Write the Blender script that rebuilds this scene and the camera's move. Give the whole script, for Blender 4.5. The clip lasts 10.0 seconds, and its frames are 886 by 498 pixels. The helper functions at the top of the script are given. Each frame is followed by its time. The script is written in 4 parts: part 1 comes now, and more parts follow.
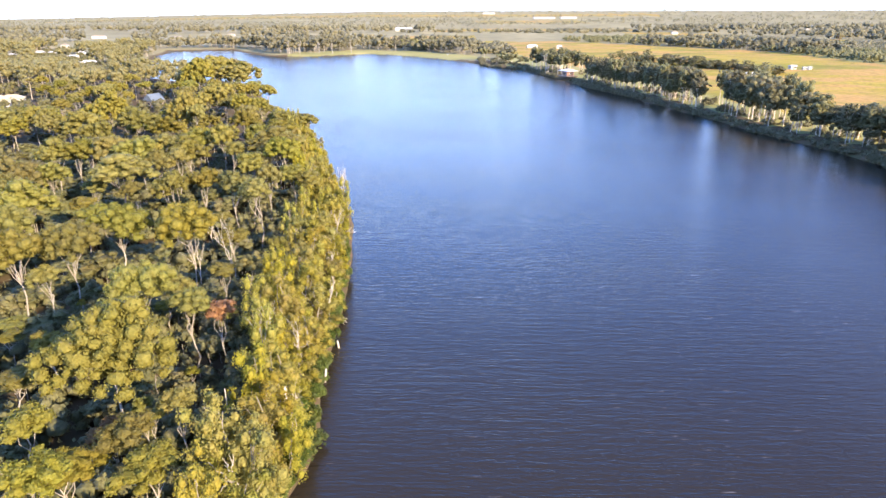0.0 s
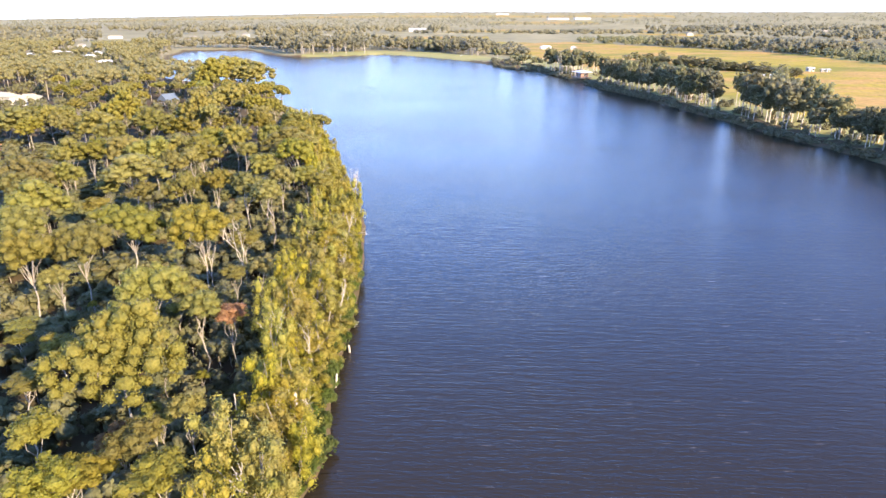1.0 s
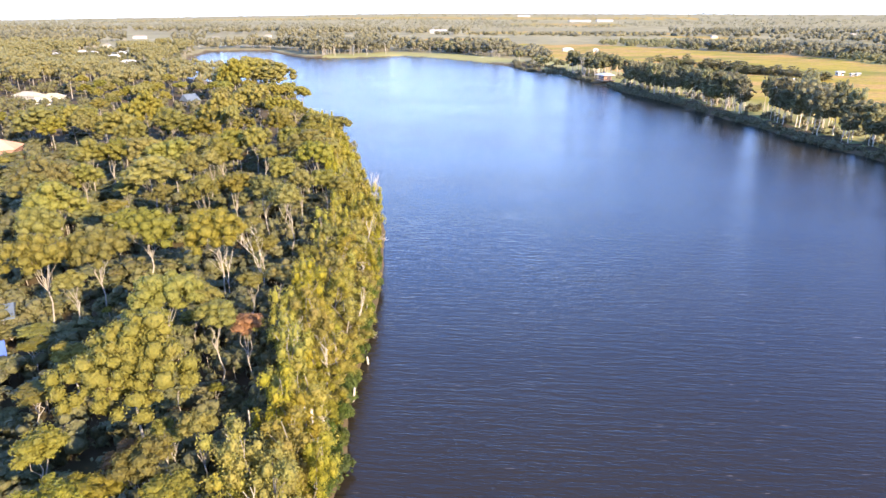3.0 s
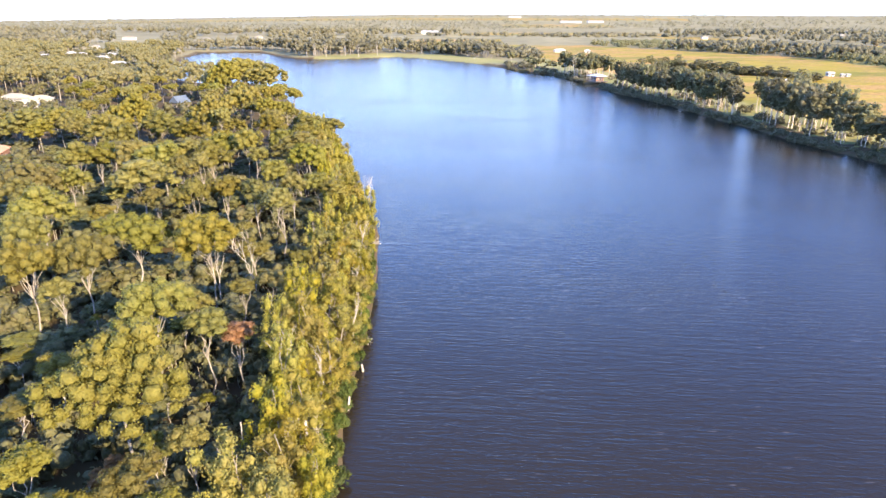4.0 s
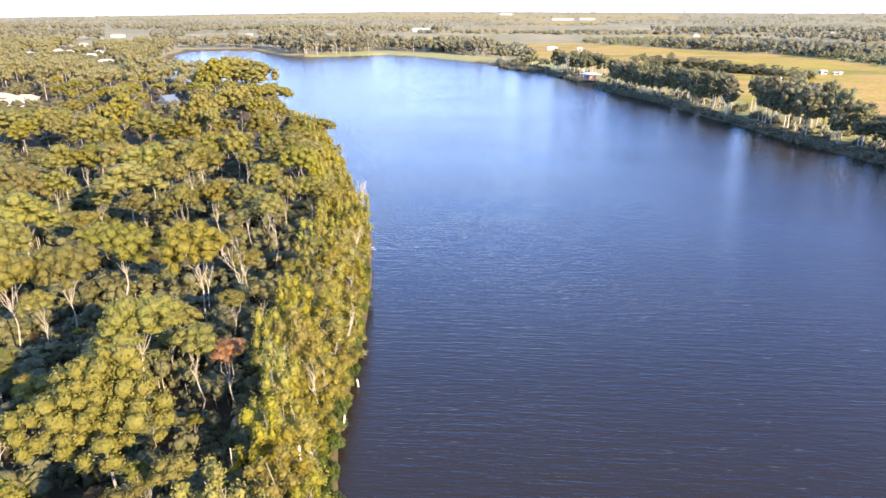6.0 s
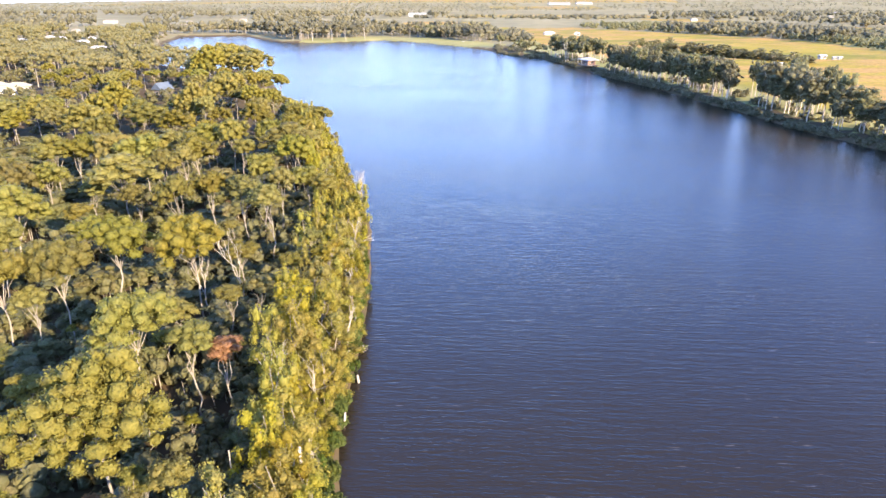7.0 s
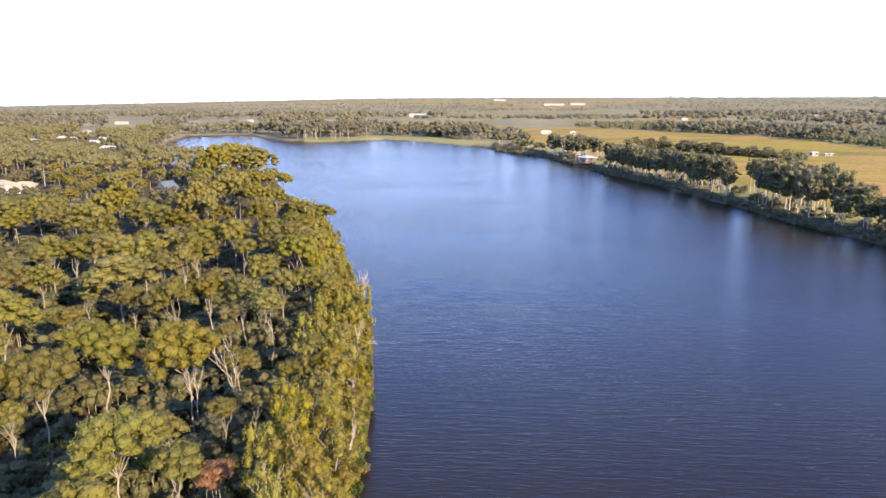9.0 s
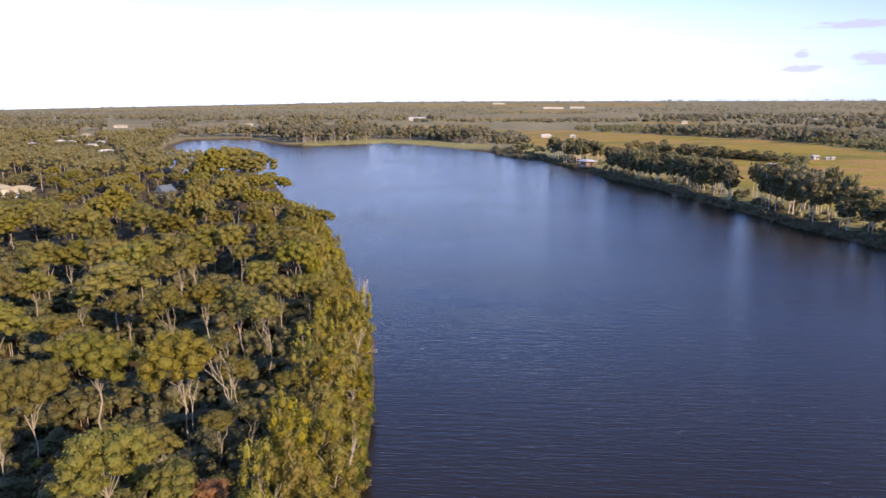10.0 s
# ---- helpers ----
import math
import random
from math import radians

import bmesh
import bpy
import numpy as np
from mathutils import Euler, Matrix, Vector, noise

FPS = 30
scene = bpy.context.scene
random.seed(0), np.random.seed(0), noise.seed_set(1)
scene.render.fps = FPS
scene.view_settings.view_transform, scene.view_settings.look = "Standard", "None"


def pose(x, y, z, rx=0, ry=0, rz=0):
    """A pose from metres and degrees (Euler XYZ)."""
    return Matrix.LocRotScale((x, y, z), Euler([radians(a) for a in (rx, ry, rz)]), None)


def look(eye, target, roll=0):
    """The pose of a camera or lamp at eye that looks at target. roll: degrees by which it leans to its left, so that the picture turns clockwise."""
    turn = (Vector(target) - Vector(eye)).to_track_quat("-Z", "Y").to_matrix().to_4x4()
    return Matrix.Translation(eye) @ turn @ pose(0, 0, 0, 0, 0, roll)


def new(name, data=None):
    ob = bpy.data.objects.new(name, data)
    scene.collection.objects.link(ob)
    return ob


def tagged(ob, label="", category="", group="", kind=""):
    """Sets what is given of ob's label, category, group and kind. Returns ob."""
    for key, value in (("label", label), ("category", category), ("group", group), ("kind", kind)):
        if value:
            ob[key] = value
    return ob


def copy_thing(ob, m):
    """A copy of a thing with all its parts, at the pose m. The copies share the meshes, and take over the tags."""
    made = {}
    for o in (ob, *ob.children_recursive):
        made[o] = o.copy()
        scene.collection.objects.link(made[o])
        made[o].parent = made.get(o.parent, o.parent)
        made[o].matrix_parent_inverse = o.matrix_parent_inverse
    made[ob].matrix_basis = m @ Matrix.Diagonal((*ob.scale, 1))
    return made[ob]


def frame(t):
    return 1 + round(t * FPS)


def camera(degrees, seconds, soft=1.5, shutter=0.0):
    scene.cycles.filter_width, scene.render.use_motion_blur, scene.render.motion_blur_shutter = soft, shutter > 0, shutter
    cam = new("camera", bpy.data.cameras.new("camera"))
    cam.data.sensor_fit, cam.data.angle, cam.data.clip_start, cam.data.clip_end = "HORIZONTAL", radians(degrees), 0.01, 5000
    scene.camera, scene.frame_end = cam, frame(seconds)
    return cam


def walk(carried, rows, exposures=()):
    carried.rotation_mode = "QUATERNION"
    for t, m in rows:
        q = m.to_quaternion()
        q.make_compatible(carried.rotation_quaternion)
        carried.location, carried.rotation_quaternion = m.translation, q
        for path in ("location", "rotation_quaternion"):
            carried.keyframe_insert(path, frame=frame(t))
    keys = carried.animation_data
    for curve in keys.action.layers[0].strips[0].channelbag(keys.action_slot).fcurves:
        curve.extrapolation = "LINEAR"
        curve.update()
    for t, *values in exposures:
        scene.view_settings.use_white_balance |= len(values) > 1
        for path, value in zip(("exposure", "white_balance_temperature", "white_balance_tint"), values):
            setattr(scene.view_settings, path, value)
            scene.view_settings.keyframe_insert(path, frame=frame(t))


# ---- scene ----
cam = camera(69.0, 10.0, soft=1.5)
PATH = [
    (0, (-0.042, 1.023, 43.813), (-0.085, 2.9, 43.122), -0.1),
    (0.5, (-0.122, 1.665, 43.814), (-0.201, 3.541, 43.124), 0.1),
    (1, (-0.287, 2.323, 43.833), (-0.366, 4.199, 43.144), 0.0),
    (1.5, (-0.426, 3.053, 43.834), (-0.504, 4.93, 43.147), 0.0),
    (2, (-0.629, 3.86, 43.814), (-0.751, 5.735, 43.129), 0.2),
    (2.2, (-0.745, 4.14, 43.87), (-0.889, 6.016, 43.184), 0.2),
    (3.3, (-1.27, 6.067, 43.815), (-1.396, 7.942, 43.13), 0.2),
    (3.5, (-1.389, 6.362, 43.811), (-1.509, 8.238, 43.127), 0.2),
    (4, (-1.68, 7.093, 43.818), (-1.79, 8.969, 43.136), 0.2),
    (4.5, (-1.894, 7.927, 43.897), (-1.998, 9.804, 43.215), 0.2),
    (5, (-2.116, 8.785, 43.994), (-2.214, 10.663, 43.313), 0.1),
    (5.2, (-2.213, 9.138, 44.019), (-2.309, 11.016, 43.339), 0.1),
    (6.3, (-2.826, 11.05, 44.287), (-2.907, 12.92, 43.582), 0.2),
    (6.5, (-2.959, 11.417, 44.306), (-3.038, 13.279, 43.578), 0.1),
    (7, (-3.262, 12.426, 44.378), (-3.337, 14.287, 43.649), 0.1),
    (7.5, (-3.526, 13.498, 44.456), (-3.601, 15.375, 43.769), 0.0),
    (8, (-3.837, 14.563, 44.59), (-3.916, 16.484, 44.04), 0.0),
    (8.5, (-4.278, 15.588, 44.651), (-4.358, 17.532, 44.189), 0.0),
    (9, (-4.613, 16.719, 44.707), (-4.69, 18.665, 44.252), -0.1),
    (9.5, (-4.889, 17.922, 44.731), (-4.965, 19.871, 44.288), -0.1),
    (10, (-5.134, 19.182, 44.735), (-5.209, 21.13, 44.29), -0.1),
]
EXPOSURES = [(0, 1.96, 6630, 13), (6.5, 1.95, 6630, 13), (7.5, 2.1, 6630, 14), (8.0, 1.94, 6680, 15), (8.5, 1.64, 6730, 16), (9.2, 1.28, 6850, 18), (10, 0.77, 7000, 21)]
walk(cam, [(t, look(eye, target, roll)) for t, eye, target, roll in PATH], EXPOSURES)

# ---- light: a low warm sun behind and to the east of the river, clear sky ----
SUN_AZ, SUN_EL = 135.0, 21.0
sun_way = Vector((math.sin(radians(SUN_AZ)) * math.cos(radians(SUN_EL)), math.cos(radians(SUN_AZ)) * math.cos(radians(SUN_EL)), math.sin(radians(SUN_EL))))
sun = new("sun", bpy.data.lights.new("sun", "SUN"))
sun.data.energy, sun.data.angle, sun.data.color = 4.8, radians(0.6), (1.0, 0.84, 0.60)
sun.matrix_world = look(sun_way * 300, (0, 0, 0))
world = bpy.data.worlds.new("sky")
scene.world = world
world.use_nodes = True
wn, wl = world.node_tree.nodes, world.node_tree.links
sky = wn.new("ShaderNodeTexSky")
sky.sky_type, sky.sun_disc = "NISHITA", False
sky.sun_elevation, sky.sun_rotation = radians(SUN_EL), radians(SUN_AZ)
sky.air_density, sky.dust_density, sky.ozone_density = 1.0, 0.4, 4.0
CLOUDS = [(0.437, 0.042, 0.024, 0.006), (0.512, 0.052, 0.034, 0.009), (0.437, 0.061, 0.010, 0.006), (0.487, 0.0945, 0.055, 0.006)]


def sky_mix(fac, a, b, blend="MIX"):
    x = wn.new("ShaderNodeMix")
    x.data_type, x.blend_type = "RGBA", blend
    for sock, v in ((x.inputs[0], fac), (x.inputs[6], a), (x.inputs[7], b)):
        if isinstance(v, float):
            sock.default_value = v
        elif isinstance(v, tuple):
            sock.default_value = (*v, 1)
        else:
            wl.new(v, sock)
    return x.outputs[2]


def sky_range(value, a, b, c, d):
    r = wn.new("ShaderNodeMapRange")
    for k, v in enumerate((a, b, c, d)):
        r.inputs[k + 1].default_value = v
    wl.new(value, r.inputs[0])
    return r.outputs[0]


def sky_math(op, a, b):
    k = wn.new("ShaderNodeMath")
    k.operation = op
    for sock, v in zip(k.inputs, (a, b)):
        if isinstance(v, float):
            sock.default_value = v
        else:
            wl.new(v, sock)
    return k.outputs[0]


# bluer overhead, a bright milky haze low down, thin cloud and a few small grey clouds
way = wn.new("ShaderNodeTexCoord").outputs["Generated"]
axes = wn.new("ShaderNodeSeparateXYZ")
wl.new(way, axes.inputs[0])
colour = sky_mix(1.0, sky.outputs[0], (0.84, 0.97, 1.27), "MULTIPLY")
colour = sky_mix(sky_range(axes.outputs[2], 0.22, 0.8, 0.9, 0.0), colour, (0.76, 2.52, 7.3))
colour = sky_mix(sky_range(axes.outputs[2], 0.07, 0.23, 1.0, 0.0), colour, (4.7, 6.2, 8.6))
# clearer air away from the sun's glare, over the eastern plain
colour = sky_mix(sky_range(axes.outputs[0], 0.08, 0.55, 0.0, 1.0), colour, sky_mix(1.0, colour, (0.59, 0.62, 0.68), "MULTIPLY"))
stretch = wn.new("ShaderNodeMapping")
stretch.inputs["Scale"].default_value = (1.2, 1.2, 7)
wl.new(way, stretch.inputs[0])
wisps = wn.new("ShaderNodeTexNoise")
wisps.inputs["Scale"].default_value, wisps.inputs["Detail"].default_value = 2.2, 6
wl.new(stretch.outputs[0], wisps.inputs["Vector"])
colour = sky_mix(sky_range(wisps.outputs[0], 0.5, 0.75, 0.0, 0.3), colour, (5.4, 5.6, 6.0))
puffs = wn.new("ShaderNodeTexNoise")
puffs.inputs["Scale"].default_value, puffs.inputs["Detail"].default_value = 26, 5
wl.new(stretch.outputs[0], puffs.inputs["Vector"])
for cx, cz, wx, wz in CLOUDS:
    ox, oz = sky_math("DIVIDE", sky_math("SUBTRACT", axes.outputs[0], cx), wx), sky_math("DIVIDE", sky_math("SUBTRACT", axes.outputs[2], cz), wz)
    near = sky_math("ADD", sky_math("MULTIPLY", ox, ox), sky_math("MULTIPLY", oz, oz))
    near = sky_math("ADD", near, sky_math("MULTIPLY", sky_math("SUBTRACT", puffs.outputs[0], 0.5), 3.0))
    north = sky_math("GREATER_THAN", axes.outputs[1], 0.2)
    colour = sky_mix(sky_math("MULTIPLY", sky_range(near, 1.0, 0.3, 0.0, 0.75), north), colour, (2.5, 2.65, 3.3))
wl.new(colour, wn["Background"].inputs[0])
wn["Background"].inputs[1].default_value = 0.15


# ---- materials ----
def node_material(name):
    m = bpy.data.materials.new(name)
    m.use_nodes = True
    return m, m.node_tree.nodes, m.node_tree.links, m.node_tree.nodes["Principled BSDF"]


def mix_colour(n, l, fac, a, b, blend="MIX"):
    x = n.new("ShaderNodeMix")
    x.data_type, x.blend_type = "RGBA", blend
    for sock, v in ((x.inputs[0], fac), (x.inputs[6], a), (x.inputs[7], b)):
        if isinstance(v, (int, float)):
            sock.default_value = v
        elif isinstance(v, tuple):
            sock.default_value = (*v, 1)
        else:
            l.new(v, sock)
    return x.outputs[2]


def noise_fac(n, l, scale, detail=4, low=0.35, high=0.65, coords="Object", stretch=None, rough=0.55):
    c = n.new("ShaderNodeTexCoord").outputs[coords]
    if stretch:
        mp = n.new("ShaderNodeMapping")
        mp.inputs["Scale"].default_value = stretch
        l.new(c, mp.inputs[0])
        c = mp.outputs[0]
    t = n.new("ShaderNodeTexNoise")
    t.inputs["Scale"].default_value, t.inputs["Detail"].default_value = scale, detail
    t.inputs["Roughness"].default_value = rough
    l.new(c, t.inputs["Vector"])
    r = n.new("ShaderNodeMapRange")
    r.inputs[1].default_value, r.inputs[2].default_value = low, high
    l.new(t.outputs[0], r.inputs[0])
    return r.outputs[0]


def leaf_material(name, a, b, dry, rough=0.55, glow=0.48, vary=1.0, stands=None):
    """Foliage: each leaf, each clump and each tree a little different; some light passes through."""
    m, n, l, p = node_material(name)
    geo = n.new("ShaderNodeNewGeometry")
    info = n.new("ShaderNodeObjectInfo")
    c = mix_colour(n, l, geo.outputs["Random Per Island"], a, b)
    c = mix_colour(n, l, noise_fac(n, l, 0.45, 3, 0.5, 0.75), c, dry)
    if stands:
        c = mix_colour(n, l, noise_fac(n, l, 0.014, 4, 0.42, 0.58, stretch=(1, 0.6, 1)), c, stands)
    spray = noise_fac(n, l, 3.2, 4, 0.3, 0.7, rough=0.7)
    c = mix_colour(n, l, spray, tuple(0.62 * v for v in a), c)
    relief = n.new("ShaderNodeBump")
    relief.inputs["Strength"].default_value, relief.inputs["Distance"].default_value = 0.55, 0.3
    l.new(spray, relief.inputs["Height"])
    l.new(relief.outputs[0], p.inputs["Normal"])
    hue = n.new("ShaderNodeHueSaturation")
    for i, (lo, hi) in enumerate(((0.486, 0.514), (0.86, 1.05), (0.82, 1.2))):
        r = n.new("ShaderNodeMapRange")
        mid = 0.5 if i == 0 else 1.0
        r.inputs[3].default_value, r.inputs[4].default_value = mid + (lo - mid) * vary, mid + (hi - mid) * vary
        if i == 0:
            l.new(info.outputs["Random"], r.inputs[0])
        else:
            w = n.new("ShaderNodeTexWhiteNoise")
            w.noise_dimensions = "1D"
            ad = n.new("ShaderNodeMath")
            ad.inputs[1].default_value = 3.7 * i
            l.new(info.outputs["Random"], ad.inputs[0])
            l.new(ad.outputs[0], w.inputs["W"])
            l.new(w.outputs[0], r.inputs[0])
        l.new(r.outputs[0], hue.inputs[i])
    l.new(c, hue.inputs["Color"])
    l.new(hue.outputs[0], p.inputs["Base Color"])
    p.inputs["Roughness"].default_value = rough
    p.inputs["Specular IOR Level"].default_value = 0.35
    tr = n.new("ShaderNodeBsdfTranslucent")
    l.new(hue.outputs[0], tr.inputs[0])
    mx = n.new("ShaderNodeMixShader")
    mx.inputs[0].default_value = glow
    l.new(p.outputs[0], mx.inputs[1])
    l.new(tr.outputs[0], mx.inputs[2])
    l.new(mx.outputs[0], n["Material Output"].inputs[0])
    return m


def plain_material(name, a, b, scale, rough=0.7, bump=0.3, metal=0.0, stretch=None, coords="Object"):
    m, n, l, p = node_material(name)
    f = noise_fac(n, l, scale, 5, 0.3, 0.7, coords, stretch)
    c = mix_colour(n, l, f, a, b)
    c = mix_colour(n, l, noise_fac(n, l, scale * 0.13, 3, 0.45, 0.8, coords), c, tuple(0.65 * v for v in a))
    l.new(c, p.inputs["Base Color"])
    p.inputs["Roughness"].default_value, p.inputs["Metallic"].default_value = rough, metal
    if rough > 0.9:
        p.inputs["Specular IOR Level"].default_value = 0.1
    if bump:
        b_ = n.new("ShaderNodeBump")
        b_.inputs["Strength"].default_value = bump
        l.new(f, b_.inputs["Height"])
        l.new(b_.outputs[0], p.inputs["Normal"])
    return m


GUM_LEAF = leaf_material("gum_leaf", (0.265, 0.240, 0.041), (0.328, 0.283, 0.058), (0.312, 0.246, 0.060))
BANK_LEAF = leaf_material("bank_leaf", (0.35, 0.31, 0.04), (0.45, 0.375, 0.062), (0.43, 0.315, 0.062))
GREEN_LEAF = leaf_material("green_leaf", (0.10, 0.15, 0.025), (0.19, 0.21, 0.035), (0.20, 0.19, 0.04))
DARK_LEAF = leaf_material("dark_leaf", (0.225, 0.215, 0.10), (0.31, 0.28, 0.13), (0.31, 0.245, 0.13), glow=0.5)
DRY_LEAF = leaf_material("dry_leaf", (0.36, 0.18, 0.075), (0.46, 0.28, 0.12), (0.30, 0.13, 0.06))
# darkened gum foliage: the shade between crowns is put into this colour
SHADE_LEAF = leaf_material("understorey_shade_leaf", (0.155, 0.152, 0.054), (0.21, 0.194, 0.068), (0.225, 0.17, 0.072), glow=0.32)
# distant foliage: haze is put into these paler, greyer leaf colours
HAZE_WOODS_LEAF = leaf_material("haze_woods_leaf", (0.29, 0.265, 0.15), (0.37, 0.33, 0.19), (0.34, 0.275, 0.18), glow=0.5, vary=0.0, stands=(0.19, 0.18, 0.12))
HAZE_LEAF = leaf_material("haze_leaf", (0.36, 0.325, 0.14), (0.44, 0.39, 0.175), (0.42, 0.33, 0.17), glow=0.6, vary=0.0)
BARK = plain_material("pale_bark", (0.33, 0.28, 0.22), (0.185, 0.155, 0.12), 1.6, 0.8, 0.3, stretch=(1, 1, 0.3))
PALE_BARK = plain_material("white_bark", (0.62, 0.51, 0.40), (0.42, 0.33, 0.25), 1.4, 0.8, 0.3, stretch=(1, 1, 0.3))
DEAD_WOOD = plain_material("dead_wood", (0.43, 0.385, 0.32), (0.29, 0.25, 0.205), 2.0, 0.8, 0.3, stretch=(1, 1, 0.3))
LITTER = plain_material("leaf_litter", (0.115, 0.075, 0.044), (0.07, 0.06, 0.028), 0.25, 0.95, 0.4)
LAWN = plain_material("lawn", (0.23, 0.22, 0.08), (0.31, 0.27, 0.11), 0.06, 0.95, 0.2)
BANK_EARTH = plain_material("bank_earth", (0.14, 0.09, 0.055), (0.07, 0.07, 0.03), 0.4, 0.95, 0.5)
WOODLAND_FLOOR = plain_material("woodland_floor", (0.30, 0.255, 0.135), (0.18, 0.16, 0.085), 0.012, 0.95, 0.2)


def field_material():
    """Dry grass with greener strips and bare pinkish soil."""
    m, n, l, p = node_material("field_grass")
    c = mix_colour(n, l, noise_fac(n, l, 0.03, 6, 0.35, 0.65, stretch=(0.5, 1.8, 1)), (0.29, 0.225, 0.026), (0.39, 0.28, 0.045))
    c = mix_colour(n, l, noise_fac(n, l, 0.009, 4, 0.46, 0.56, stretch=(0.7, 1.8, 1)), c, (0.21, 0.19, 0.03))
    c = mix_colour(n, l, noise_fac(n, l, 0.013, 5, 0.46, 0.56, stretch=(0.45, 2.0, 1), rough=0.65), c, (0.44, 0.245, 0.085))
    c = mix_colour(n, l, noise_fac(n, l, 0.35, 5, 0.35, 0.8), c, (0.17, 0.14, 0.04))
    l.new(c, p.inputs["Base Color"])
    p.inputs["Roughness"].default_value, p.inputs["Specular IOR Level"].default_value = 0.95, 0.1
    return m


FIELD = field_material()


def water_material():
    """Silty river water with wind ripples whose crests run across the river."""
    m, n, l, p = node_material("river_water")
    p.inputs["Base Color"].default_value = (0.016, 0.0115, 0.0125, 1)
    p.inputs["Roughness"].default_value = 0.14
    p.inputs["IOR"].default_value, p.inputs["Specular IOR Level"].default_value = 1.33, 0.37
    tc = n.new("ShaderNodeTexCoord")
    height = None
    for sx, sy, amount, turn in ((0.16, 1.1, 0.30, 3), (0.5, 2.6, 0.24, -4), (2.2, 5.0, 0.12, 12)):
        mp = n.new("ShaderNodeMapping")
        mp.inputs["Scale"].default_value = (sx, sy, 1)
        mp.inputs["Rotation"].default_value = (0, 0, radians(turn))
        l.new(tc.outputs["Object"], mp.inputs[0])
        t = n.new("ShaderNodeTexNoise")
        t.inputs["Scale"].default_value, t.inputs["Detail"].default_value = 1.0, 2.0
        l.new(mp.outputs[0], t.inputs["Vector"])
        k = n.new("ShaderNodeMath")
        k.operation = "MULTIPLY_ADD"
        k.inputs[1].default_value = amount
        l.new(t.outputs[0], k.inputs[0])
        if height is None:
            k.inputs[2].default_value = 0
        else:
            l.new(height, k.inputs[2])
        height = k.outputs[0]
    # sparse foam flecks and crest glints, both put into the base colour
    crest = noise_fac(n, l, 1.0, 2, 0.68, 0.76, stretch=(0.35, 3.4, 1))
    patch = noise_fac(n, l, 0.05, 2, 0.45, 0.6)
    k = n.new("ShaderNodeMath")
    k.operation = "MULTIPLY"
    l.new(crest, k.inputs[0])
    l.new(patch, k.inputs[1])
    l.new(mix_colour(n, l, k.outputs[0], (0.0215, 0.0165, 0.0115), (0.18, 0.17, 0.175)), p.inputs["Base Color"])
    gust = noise_fac(n, l, 0.02, 3, 0.3, 0.7, stretch=(0.6, 1.3, 1))
    st = n.new("ShaderNodeMapRange")
    st.inputs[3].default_value, st.inputs[4].default_value = 0.36, 0.62
    l.new(gust, st.inputs[0])
    b = n.new("ShaderNodeBump")
    b.inputs["Distance"].default_value = 0.6
    l.new(st.outputs[0], b.inputs["Strength"])
    l.new(height, b.inputs["Height"])
    l.new(b.outputs[0], p.inputs["Normal"])
    return m


WATER = water_material()


# ---- mesh helpers ----
def tri_mesh(name, verts, tris, material, smooth=True):
    me = bpy.data.meshes.new(name)
    verts, tris = np.asarray(verts, dtype=np.float32), np.asarray(tris, dtype=np.int32)
    me.vertices.add(len(verts))
    me.vertices.foreach_set("co", verts.ravel())
    me.loops.add(tris.size)
    me.loops.foreach_set("vertex_index", tris.ravel())
    me.polygons.add(len(tris))
    me.polygons.foreach_set("loop_start", np.arange(0, tris.size, 3, dtype=np.int32))
    me.polygons.foreach_set("use_smooth", np.full(len(tris), smooth))
    me.materials.append(material)
    me.update(calc_edges=True)
    return me


def join(pieces):
    """Verts and triangles of many pieces as one pair of arrays."""
    vs, ts, k = [], [], 0
    for v, t in pieces:
        vs.append(v)
        ts.append(np.asarray(t) + k)
        k += len(v)
    return np.concatenate(vs), np.concatenate(ts)


def part(name, data, material, parent, label=""):
    """data: a bmesh, or a pair of arrays. Links it as one mesh object under parent."""
    if isinstance(data, tuple):
        me = tri_mesh(name, data[0], data[1], material)
    else:
        me = bpy.data.meshes.new(name)
        data.to_mesh(me)
        data.free()
        me.materials.append(material)
    ob = new(name, me)
    ob.parent = parent
    if label:
        tagged(ob, label)
    return ob


def ico(level):
    bm = bmesh.new()
    bmesh.ops.create_icosphere(bm, subdivisions=level, radius=1)
    bm.verts.ensure_lookup_table()
    v = np.array([x.co[:] for x in bm.verts])
    t = np.array([[x.index for x in f.verts] for f in bm.faces])
    bm.free()
    return v, t


ICO1, ICO0 = ico(2), ico(1)


def box(bm, x0, y0, z0, x1, y1, z1, bevel=0.0):
    r = bmesh.ops.create_cube(bm, size=1, matrix=Matrix.Translation(((x0 + x1) / 2, (y0 + y1) / 2, (z0 + z1) / 2)) @ Matrix.Diagonal((x1 - x0, y1 - y0, z1 - z0, 1)))
    if bevel:
        edges = {e for v in r["verts"] for e in v.link_edges}
        bmesh.ops.bevel(bm, geom=list(edges), offset=bevel, segments=1, affect="EDGES")
    return bm


